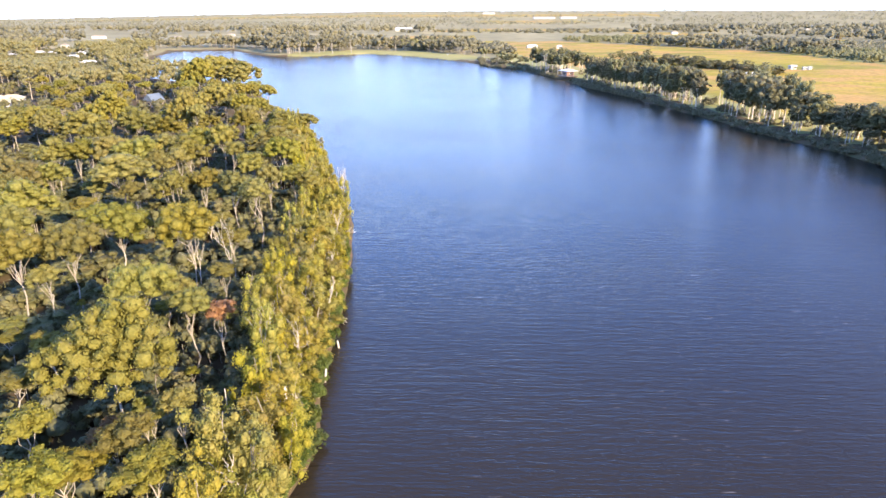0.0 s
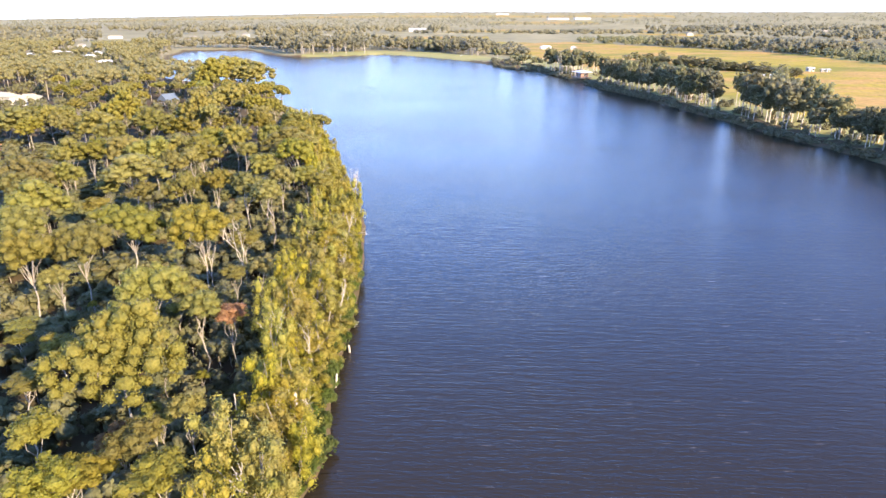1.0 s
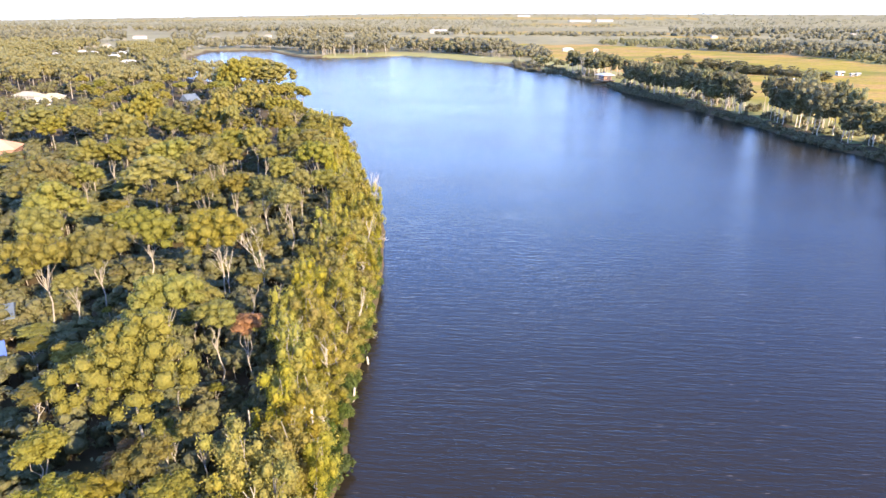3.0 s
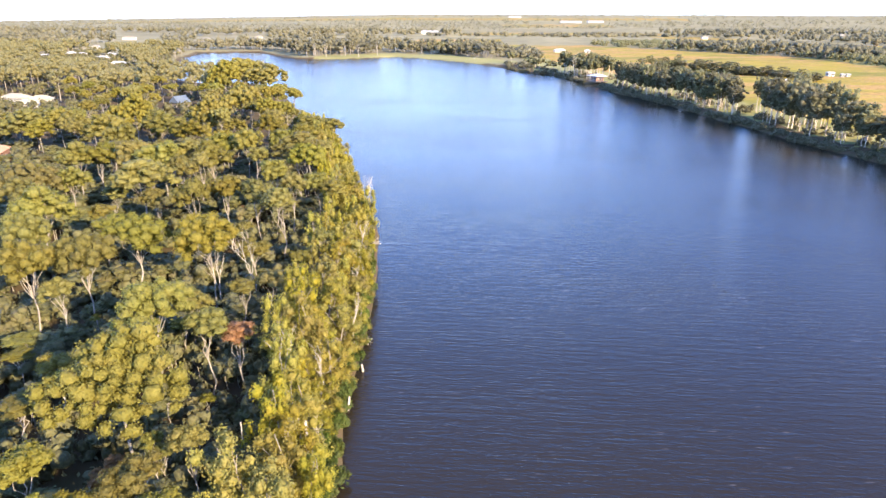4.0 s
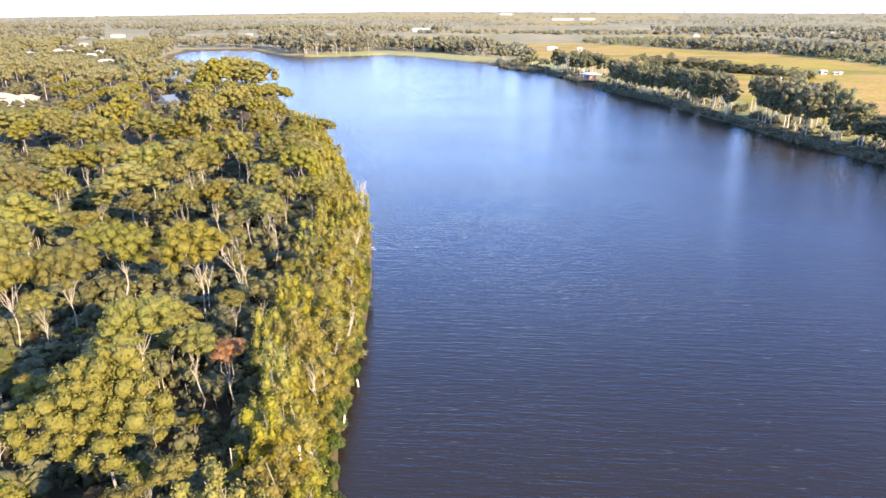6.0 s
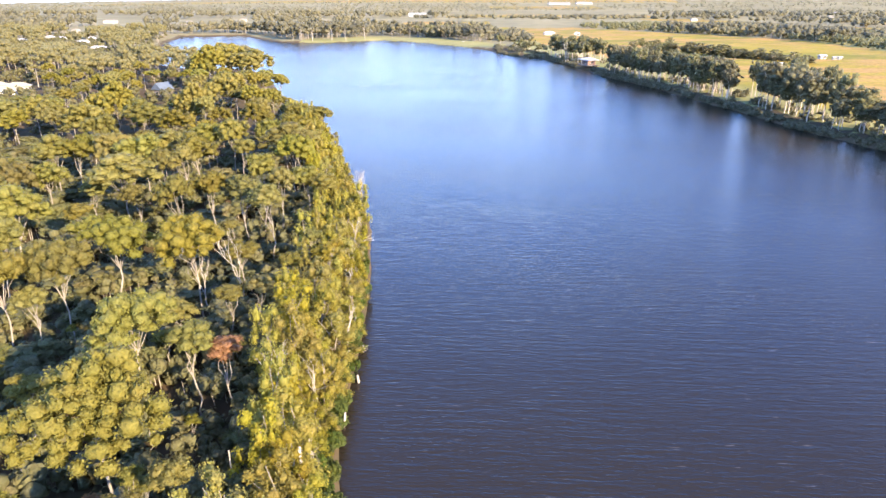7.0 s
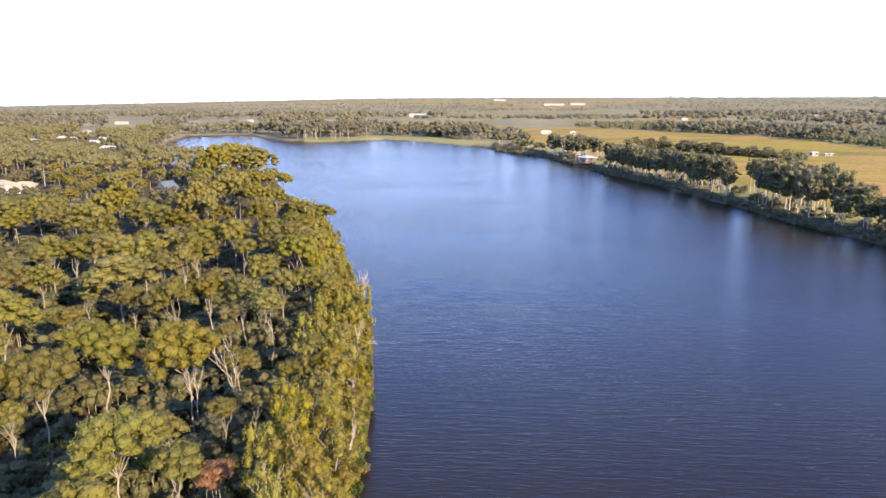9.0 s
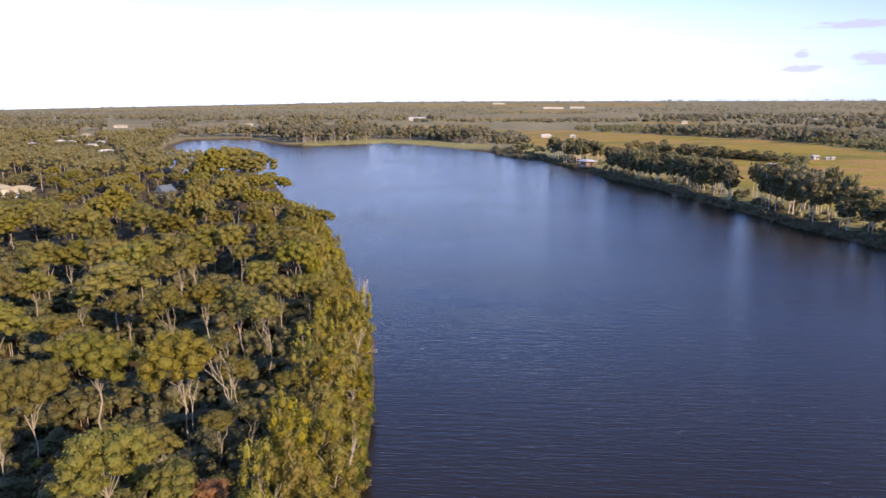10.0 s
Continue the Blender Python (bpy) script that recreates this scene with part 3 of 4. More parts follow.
BANK_TREES = [(-17.9, 46.5, 10.5, 2.3), (-21.0, 48.8, 11.0, 2.3), (-18.2, 52.9, 9.5, 2.3), (-18.0, 43.5, 9.5, 2.1), (-24.6, 80.0, 13.1, 2.3), (-23.8, 89.5, 11.1, 2.4), (-21.5, 94.1, 9.1, 2.5), (-20.1, 102.9, 7.9, 1.9), (-22.1, 75.4, 11.1, 2.5), (-19.5, 81.7, 9.1, 2.5), (-18.6, 91.0, 6.8, 1.7), (-22.4, 63.1, 13.9, 2.0), (-21.2, 66.9, 10.0, 2.3), (-19.0, 73.4, 7.9, 2.1), (-19.9, 48.1, 13.0, 2.3), (-17.8, 49.0, 11.1, 2.4), (-18.6, 56.6, 9.0, 2.2), (-16.6, 52.8, 7.7, 1.6), (-19.2, 40.4, 13.8, 1.9), (-21.6, 57.6, 10.9, 2.0), (-19.1, 67.4, 5.8, 1.8), (-26.1, 124.5, 9.8, 1.8), (-22.3, 109.6, 8.7, 1.6)]

HOMES = [(-150, 188, 18), (-63, 71, 6), (-71, 81.5, 8), (-214, 312, 20), (-230, 316, 20), (-144, 309, 14), (-444, 660, 10), (-437, 695, 9), (-426, 693, 9), (-369, 637, 14), (-392, 692, 12), (-310, 557, 16), (-617, 1153, 34), (-425, 999, 20), (-497, 844, 16), (-466, 1118, 22), (-420, 1250, 24), (-250, 1180, 16), (89, 815, 18), (121, 811, 12), (-126, 1575, 44), (420, 1330, 22), (760, 1500, 24)]


def tree_limit(x, y):
    """How high a tree may grow here: none on a house, low ones between a house and the river."""
    limit = 99.0
    for hx, hy, w in HOMES:
        dist = math.hypot(hx, hy)
        ux, uy = hx / dist, hy / dist
        along, across = (hx - x) * ux + (hy - y) * uy, abs((hx - x) * uy - (hy - y) * ux)
        if across < w * 0.5 + 2 and -w * 0.5 - 4 < along:
            limit = min(limit, 2.0 if along < w * 0.4 else 2.5 + along * 38 / dist)
    return limit


HOLLOWS = [(-25.5, 59.5, 4.2, 6.5), (-36.5, 45.5, 5.0, 5.5), (-27.5, 57.0, 2.5, 3.0)]
rnd = random.Random(7)
taken = []


def hollow(x, y):
    """Shaded openings in the near forest that hold low trees only."""
    return any(((x - a) / c) ** 2 + ((y - b) / d) ** 2 < 1 for a, b, c, d in HOLLOWS)


def put_gum(x, y, h, r, kind="gum"):
    h = min(h, tree_limit(x, y))
    if h < 4:
        return
    size = 0 if r < 2.3 else 1 if r < 3.6 else 2 if r < 5.8 else 3
    br, lump = (1.9, 2.9, 4.4, 7.0)[size], (0.72, 0.84, 0.95, 1.0)[size]
    if kind == "lowgum":
        v, bh, more = 50 + 5 * min(size, 1) + rnd.randrange(4), 8.0, {"lump": lump * 1.1, "count": 26, "size": 0.27, "drop": 0.9}
        br = (1.9, 2.9)[min(size, 1)]
    elif y > 200:
        v, bh, more = 30 + 5 * size + rnd.randrange(4), 17.0, {"lump": lump * 1.15, "count": 18, "size": 0.31, "fill": 1.2}
    elif y > 100:
        v, bh, more = 100 + 5 * size + rnd.randrange(4), 17.0, {"lump": lump * 1.1, "count": 46, "size": 0.22}
    else:
        v, bh, more = 5 * size + rnd.randrange(4), 17.0, {"lump": lump, "count": 104, "size": 0.145, "drop": 0.5 if size == 3 else 0.9}
    plant(kind, v, x, y, spot_height(x, y), h, r, rnd.uniform(0, 6.28), bh, br, **more)
    taken.append((x, y, r))


def put_bank(x, y, h, r):
    near = y < 98
    plant("bank", rnd.randrange(4) + (10 if near else 0), x, y, spot_height(x, y), h, r, rnd.uniform(0, 6.28), 11.0, 2.3, leaf=0.125 if near else 0.2, count=125 if near else 56)
    taken.append((x, y, r))


for row in GROVE_NEAR + GROVE_MID + GROVE_FAR + GROVE_POINT:
    put_gum(row[0], row[1], row[2] + 0.36 * min(row[3], 6.0) - spot_height(row[0], row[1]), row[3] * 1.08)
for row in BANK_TREES:
    put_bank(*row)
put_gum(-27.6, 69.5, 10.5, 1.9, "dry")
put_gum(-30.8, 47.8, 8.5, 1.6, "dry")


# shaded openings between the crowns: x, y, radius
GAPS = [(-109.7, 159.4, 4.4), (-101.6, 158.3, 4.6), (-96.9, 162.8, 3.9), (-62.9, 80.1, 3.1), (-58.2, 75.0, 2.1), (-69.7, 88.5, 2.0), (-65.7, 92.8, 3.0), (-71.5, 96.8, 2.1), (-59.3, 93.2, 2.5), (-58.1, 85.5, 2.4), (-62.6, 104.8, 2.8), (-59.5, 106.3, 2.8), (-59.0, 113.4, 2.2), (-42.7, 95.4, 3.1), (-38.6, 92.6, 2.3), (-73.1, 195.1, 4.3), (-70.8, 206.7, 3.4), (-68.0, 218.7, 3.9), (-61.0, 207.5, 2.6), (-39.4, 152.0, 1.9)]
GAPS_MORE = [(-92.2, 138.6, 4.0), (-90.6, 145.8, 4.2), (-86.1, 148.6, 3.0), (-60.3, 119.7, 2.1), (-108.9, 265.7, 5.5), (-70.3, 187.3, 3.5), (-45.7, 61.5, 2.1), (-36.9, 62.1, 1.9), (-42.2, 61.7, 1.9), (-36.2, 54.6, 2.2), (-28.7, 64.1, 1.3), (-35.5, 68.1, 1.7), (-127.9, 230.5, 5.9), (-154.8, 228.4, 4.8), (-67.2, 142.7, 2.2), (-150.0, 241.2, 3.4), (-135.6, 182.4, 2.4), (-69.2, 94.7, 2.1), (-29.1, 68.5, 1.2)]


def in_gap(x, y):
    return any((x - a) ** 2 + (0.6 * (y - b)) ** 2 < (c + 0.6) ** 2 for a, b, c in GAPS + GAPS_MORE)


def free(x, y, r):
    return all((x - a) ** 2 + (y - b) ** 2 > (0.62 * (r + c)) ** 2 for a, b, c in taken)


# lower trees between the listed ones
tries = 0
while tries < 9000 and len(taken) < 420:
    tries += 1
    y = rnd.uniform(22, 210)
    x = np.interp(y, [20, 58, 134, 178, 233], [-17, -16, -23, -37, -53]) - rnd.uniform(2.5, 20 + 0.5 * y)
    r = rnd.uniform(1.7, 2.6) * (1 + y / 300)
    if free(x, y, r):
        if hollow(x, y):
            put_gum(x, y, rnd.uniform(4.1, 5.2), r * 0.9, "lowgum")
        elif spot_inland(x, y) < (6 if y < 70 else 8):
            put_bank(x, y, rnd.uniform(6.5, 10.5), r * 0.9)
        else:
            gap = in_gap(x, y)
            tall = y > 150 and rnd.random() < 0.2 and not gap
            put_gum(x, y, rnd.uniform(11, 17) if tall else rnd.uniform(3.4, 4.4) if gap else rnd.uniform(4.2, 7.4), r * (1.25 if tall else 1.0), "gum" if tall else "lowgum")

# a belt of paperbarks from the water up to the gums
for i in range(124):
    y = 30 + i * 1.65 + rnd.uniform(-0.8, 0.8)
    back = 2.5 + (i % 4) * 2.3 + rnd.uniform(-0.6, 0.6)
    x = float(np.interp(y, SHORE[:16, 1], SHORE[:16, 0])) - back
    if hollow(x, y) or back > 7 and y < 70:
        continue
    near = y < 98
    plant("bank", rnd.randrange(4) + (10 if near else 0), x, y, spot_height(x, y), 2.9 + 0.85 * back + rnd.uniform(-0.8, 1.6) + (2.5 if y > 140 else 0), rnd.uniform(1.5, 2.2), rnd.uniform(0, 6.28), 11.0, 2.3, leaf=0.125 if near else 0.2, count=125 if near else 56)

# shrubs at the waterline
for i in range(95):
    y = rnd.choice((rnd.uniform(44, 59), rnd.uniform(44, 59), rnd.uniform(60, 76), rnd.uniform(60, 130), rnd.uniform(76, 130)))
    x = float(np.interp(y, SHORE[:14, 1], SHORE[:14, 0])) - rnd.uniform(0.6, 2.2)
    plant("green", rnd.randrange(3), x, y, 0.1, rnd.uniform(1.6, 3.4), rnd.uniform(0.9, 1.8), rnd.uniform(0, 6.28), 3.0, 2.0, count=50)


def stuff(name, label, category, woods, leaf, bark=BARK):
    ob = tagged(new(name), label, category, kind="stuff")
    part("trunks", join([w[0] for w in woods]), bark, ob)
    part("crowns", join([w[1] for w in woods]), leaf, ob)
    return ob


rng = np.random.default_rng(5)
# undergrowth of the near forest, in the shade-darkened leaf colour
under = []
for i in range(1350):
    y = rng.uniform(18, 180)
    x = np.interp(y, [20, 58, 134, 178, 233], [-19, -17.5, -25, -38, -52]) - rng.uniform(0, 22 + 0.55 * y)
    h = rng.uniform(0.8, 2.4) if in_gap(x, y) else rng.uniform(1.8, 5.0)
    under.append(far_tree(rng, x, y, spot_height(x, y), h, rng.uniform(1.2, 2.4), 4, 14, 0.26, 0.05, 0.75))
stuff("undergrowth", "undergrowth between the trees in a shade-darkened leaf colour", "undergrowth", under, SHADE_LEAF)

# the rest of the west forest
behind, lower = [], []
y = 130.0
while y < 760:
    step = 7.5 if y < 300 else 9.5
    edge = np.interp(y, [130, 178, 226, 264, 319, 390, 440, 470, 540, 640, 700, 760], [-22, -36, -49, -71, -92, -119, -150, -200, -258, -296, -318, -330])
    x = edge - rng.uniform(4, 9)
    while x > -0.80 * y - 90:
        px, py = x + rng.uniform(-2.5, 2.5), y + rng.uniform(-3.5, 3.5)
        if spot_inland(px, py) > 6 and free(px, py, 3.2) and rng.random() > 0.12:
            top = tree_limit(px, py)
            gap = in_gap(px, py) or noise.noise(Vector((px * 0.035, py * 0.022, 7.5))) > 0.3
            if rng.random() < (0.3 if py < 215 else 0.66) and top > 9 and not gap:
                if py < 330:
                    put_gum(px, py, min(top - 1, rng.uniform(12, 16.5)), rng.uniform(2.6, 4.6))
                else:
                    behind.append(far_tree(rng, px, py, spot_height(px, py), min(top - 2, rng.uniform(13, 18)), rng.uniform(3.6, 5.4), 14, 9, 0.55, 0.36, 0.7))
            elif top > 3:
                lower.append(far_tree(rng, px, py, spot_height(px, py), min(top, 5.5 if gap else 9, rng.uniform(4.5, 9)), rng.uniform(2.2, 3.4), 5, 9, 0.66, 0.2))
        x -= step
    y += step
stuff("far_forest", "gum forest behind the houses, its leaf colour paled as haze", "forest", behind, HAZE_LEAF)
stuff("forest_understorey", "lower trees between the tall gums, leaf colour darkened as shade", "forest", lower, SHADE_LEAF)

# ---- east bank: gums with bare pale trunks, dark shrubs below ----
def east_edge(y):
    return float(np.interp(-y, EAST_Y, EAST_X))


y = 150.0
while y < 434:
    for off in (8.5, 12, 16, 21):
        if rnd.random() < (0.12 if y > 300 else 0.18 if y > 256 else 0.26):
            continue
        x, yy = east_edge(y) + off + rnd.uniform(-2, 2), y + rnd.uniform(-2.4, 2.4)
        if abs((x + 5) * 0.9223 - (yy - 18) * 0.3865) < 3.8 and yy > 275:
            continue
        v = rnd.randrange(6) + (6 if y > 300 else 0)
        tall = float(np.interp(y, [150, 240, 262, 285, 302, 335, 445], [14, 14, 19, 19.5, 16.5, 14.5, 14])) * rnd.choice((0.72, 0.9, 1.0, 1.0, 1.08))
        plant("rightgum", v, x, yy, spot_height(x, yy), tall, rnd.uniform(2.4, 4.1), rnd.uniform(0, 6.28), 15.0, 3.4, low=(0.46, 0.52, 0.4, 0.48, 0.34, 0.5)[v % 6], count=14 if v < 6 else 10, size=0.5)
    y += 3.9 if y < 300 else 3.5
rng = np.random.default_rng(9)
line = []
while y < 640:
    for off in (6, 11, 17, 24):
        sparse = y > 528
        if rng.random() < (0.88 if y > 560 else 0.7 if sparse else 0.12) or y < 478 and off < 30:
            continue
        x, yy = east_edge(y) + off + rng.uniform(-3, 3), y + rng.uniform(-3, 3)
        line.append(far_tree(rng, x, yy, spot_height(x, yy), rng.uniform(6, 10.5) if sparse else rng.uniform(12, 18), rng.uniform(3.0, 4.8), 12, 9, 0.65, rng.uniform(0.3, 0.5), 0.85))
    y += 5.0
stuff("bank_forest", "dark line of gum trees along the far bank", "forest", line, DARK_LEAF, PALE_BARK)
rng = np.random.default_rng(11)
low = []
for i in range(520):
    y = rng.uniform(120, 640)
    off = rng.choice((rng.uniform(0.3, 3.2), rng.uniform(0.3, 3.2), rng.uniform(8, 24)))
    if abs(y - 455) < 12:
        continue
    x = east_edge(y) + off
    h = rng.uniform(0.7, 1.5) if off < 5 else (rng.uniform(0.7, 1.5) if rng.random() < 0.8 else rng.uniform(2, 4))
    low.append(far_tree(rng, x, y, spot_height(x, y) - 0.3, h, rng.uniform(1.4, 2.6), 5, 11, 0.5, 0.0, 0.6))
stuff("bank_undergrowth", "dark green scrub along the river bank", "undergrowth", low, DARK_LEAF)

# trees round the farm sheds, and the dark scrub belt across the fields
rng = np.random.default_rng(21)
for i in range(58):
    f = i / 57
    x, y = 148 + 80 * f + rng.normal(0, 4), 610 - 130 * f + rng.normal(0, 7)
    plant("rightgum", 20 + rnd.randrange(4), x, y, spot_height(x, y), rnd.uniform(8, 11) + 4.5 * math.exp(-((f - 0.45) / 0.16) ** 2), rnd.uniform(3.4, 5.0), rnd.uniform(0, 6.28), 15.0, 3.4, low=0.15, count=12, size=0.55)
belt = []
for i in range(900):
    by = rng.uniform(560, 1019)
    bx = float(np.interp(by, [560, 640, 732, 832, 1019], [348, 349, 342, 287, 142]))
    k = 8 + 250 * rng.random() ** 1.3
    x, y = bx + 0.62 * k + rng.normal(0, 6), by + 0.78 * k
    if not is_field(x, y):
        belt.append(far_tree(rng, x, y, spot_height(x, y), rng.uniform(4, 7.5) if k < 110 else rng.uniform(2.5, 4), rng.uniform(2.8, 4.8), 4, 8, 0.85, 0.05))
for i in range(60):
    x, y = -38 + rng.normal(0, 10), 785 + rng.normal(0, 6)
    belt.append(far_tree(rng, x, y, spot_height(x, y), rng.uniform(9, 14), rng.uniform(3, 4.6), 5, 10, 0.9, 0.0))
stuff("scrub_belt", "dark low scrub across the pale fields", "scrub", belt, DARK_LEAF)

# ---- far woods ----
far = []
for i in range(14000):
    u = rng.random()
    y = 1.0 / (1 / 700 + (1 / 4700 - 1 / 700) * u)
    x = rng.uniform(-0.8 * y - 100, 0.78 * y + 150)
    d = spot_inland(x, y)
    if d < 14 or (d < 40 and y > 640 and -170 < x < 30) or is_field(x, y):
        continue
    k = noise.noise(Vector((x * 0.0014, y * 0.0034, 0.5))) + 0.45 * noise.noise(Vector((x * 0.008, y * 0.006, 2.5)))
    if k < (-0.04 if y < 1500 else -0.22):
        continue
    h = (rng.uniform(8, 13) if rng.random() < 0.5 or y > 1500 else rng.uniform(12, 19)) * min(1, 2000 / y)
    h = min(h, tree_limit(x, y))
    if h < 4:
        continue
    if x > 120 and y < 1500:
        h *= 0.75
    if any(is_field(x * (1 + q / y), y + q) for q in (60, 120, 190)):
        h *= 0.4
    near = y < 1700
    far.append(far_tree(rng, x, y, spot_height(x, y), h, rng.uniform(2.0, 4.0) * (1 + (y / 1700) ** 1.5), 3, 5 if near else 7, 0.8 + y / 3200, 0.34, 0.85 if near else 0.0))
for i in range(190):
    x = rng.uniform(-330, 40)
    edge = float(np.interp(x, [-330, -249, -194, -127, -105, -70, -28, 40], [800, 784, 728, 712, 764, 760, 692, 660]))
    y = edge + rng.uniform(44, 90)
    if x > -120 and rng.random() < 0.75:
        continue
    far.append(far_tree(rng, x, y, spot_height(x, y), min(rng.uniform(8, 15), max(3, tree_limit(x, y))), rng.uniform(2.6, 4.6), 5, 12, 0.95, 0.25, 0.5))
stuff("far_woods", "scattered woods on the plain to the horizon, leaf colour greyed as haze", "woods", far, HAZE_WOODS_LEAF)


# ---- bare and dead trees ----
def bare_shape(seed, h, spread, thick):
    """Trunk, limbs and twigs of a leafless tree."""
    rng = np.random.default_rng(seed)
    pieces = []

    def grow(a, way, length, w, depth):
        b = a + way * length
        pieces.append(tube(limb_points(rng, a, b, length * 0.05, 3), np.linspace(w, w * 0.6, 4), 5))
        if depth == 0:
            return
        for k in range(3 if depth > 1 else 2):
            turn = way + rng.normal(0, spread, 3) + (0, 0, 0.12)
            turn /= np.linalg.norm(turn)
            grow(a + (b - a) * rng.uniform(0.7, 1.0), turn, length * rng.uniform(0.5, 0.75), w * 0.55, depth - 1)

    grow(np.array((0.0, 0, -0.5)), np.array((rng.normal(0, 0.06), rng.normal(0, 0.06), 1.0)), h * 0.42, thick, 3)
    return join(pieces)


def bare_tree(name, label, seed, x, y, h, spread=0.42, thick=0.2, z=None, lean=(0, 0)):
    ob = tagged(new(name), label, "tree")
    part("trunk", bare_shape(seed, h, spread, thick), DEAD_WOOD, ob)
    ob.matrix_basis = Matrix.Translation((x, y, spot_height(x, y) if z is None else z)) @ pose(0, 0, 0, lean[0], lean[1], 0)
    return ob


bare_tree("dead_tree", "bare dead tree with white upright spires", 3, -24.6, 131.0, 16.0, 0.17, 0.15)
put_bank(-24.0, 129.0, 12.0, 2.0)
put_bank(-25.5, 135.0, 10.5, 2.0)
bare_tree("dead_tree", "bare white tree spreading above the forest", 8, -35.0, 95.4, 16.0, 0.36, 0.1)
bare_tree("white_gum_tree", "forked white gum trunk standing among bank foliage", 5, -19.1, 47.1, 11.0, 0.4, 0.24)
bare_tree("white_gum_tree", "forked pale gum limbs in the shaded forest", 6, -28.4, 46.5, 9.5, 0.45, 0.15)
bare_tree("white_gum_tree", "tall pale gum trunk in a shaded hollow", 9, -40.2, 94.2, 12.0, 0.2, 0.1)
bare_tree("white_gum_tree", "pale forked gum branches above bank foliage", 12, -22.8, 67.5, 12.5, 0.4, 0.13)
bare_tree("white_gum_tree", "pale forked gum branches above bank foliage", 14, -19.6, 71.4, 10.0, 0.4, 0.1)
bare_tree("white_gum_tree", "tall thin pale gum trunk at the far water's edge", 16, 64.0, 486, 19.0, 0.2, 0.22)
for k, (wx, wy) in enumerate(((-136, 726), (-168, 712), (-180, 716), (-150, 722), (-118, 742))):
    bare_tree("white_gum_tree", "pale bare trunk standing on the far lawn", 60 + k, wx, wy, 15.0, 0.16, 0.3)
for k, (wx, wy, wh) in enumerate(((-18.7, 84.5, 8.5), (-20.4, 97.5, 9.5), (-21.6, 106.0, 9.0), (-23.2, 118.0, 10.5), (-17.6, 62.0, 7.0))):
    bare_tree("white_gum_tree", "thin pale gum trunk rising through bank foliage", 30 + k, wx, wy, wh, 0.25, 0.1)
bare_tree("snag", "weathered grey branch lying out over the water", 22, -17.8, 87.4, 2.6, 0.5, 0.07, 0.2, (0, 62))
bare_tree("snag", "weathered grey branch lying out over the water", 25, -23.6, 128.0, 3.6, 0.5, 0.08, 0.4, (0, 66))


def post(x, y, h, lean):
    ob = tagged(new("mooring_post"), "old white timber post leaning in the shallows", "post", "posts in the shallows")
    part("timber", tube([(0, 0, -1.5), (0.03, 0, h * 0.5), (0, 0.02, h)], (0.16, 0.15, 0.12), 8), DEAD_WOOD, ob)
    ob.matrix_basis = Matrix.Translation((x, y, 0)) @ pose(0, 0, 0, 0, lean, 0)


post(-16.6, 71.2, 1.9, 8)
post(-16.4, 80.0, 1.1, -5)


def broken_trunk(x, y, h, w):
    ob = tagged(new("broken_trunk"), "broken-off white paperbark trunk among bank foliage", "tree trunk", "broken trunks on the bank")
    part("trunk", tube([(0, 0, -0.4), (0.1, 0, h * 0.5), (0.05, 0.1, h)], (w, w * 0.9, w * 0.7), 8), DEAD_WOOD, ob)
    ob.location = (x, y, spot_height(x, y))


broken_trunk(-17.9, 58.5, 6.5, 0.2)
broken_trunk(-18.9, 59.5, 6.0, 0.13)
broken_trunk(-20.6, 62.5, 7.0, 0.1)
broken_trunk(-23.6, 57.0, 6.5, 0.08)

# ---- buildings ----
WHITE_WALL = plain_material("white_painted_wall", (0.52, 0.49, 0.44), (0.40, 0.37, 0.32), 0.8, 0.7, 0.1)
CREAM_ROOF = plain_material("cream_sheet_roof", (0.42, 0.36, 0.23), (0.32, 0.27, 0.17), 0.5, 0.5, 0.1)
PALE_ROOF = plain_material("pale_sheet_roof", (0.33, 0.27, 0.18), (0.25, 0.20, 0.135), 0.5, 0.5, 0.1)
BLUE_ROOF = plain_material("blue_grey_sheet_roof", (0.12, 0.145, 0.18), (0.09, 0.11, 0.14), 0.5, 0.45, 0.1)
WHITE_ROOF = plain_material("white_sheet_roof", (0.56, 0.55, 0.53), (0.44, 0.43, 0.41), 0.5, 0.5, 0.1)
BRICK_WALL = plain_material("red_brown_wall", (0.34, 0.19, 0.13), (0.26, 0.14, 0.10), 1.2, 0.85, 0.2)
TIMBER = plain_material("weathered_timber", (0.22, 0.18, 0.14), (0.14, 0.11, 0.085), 1.5, 0.85, 0.3)
GLASS = plain_material("dark_window_glass", (0.03, 0.035, 0.04), (0.02, 0.025, 0.03), 1.0, 0.08, 0.0)


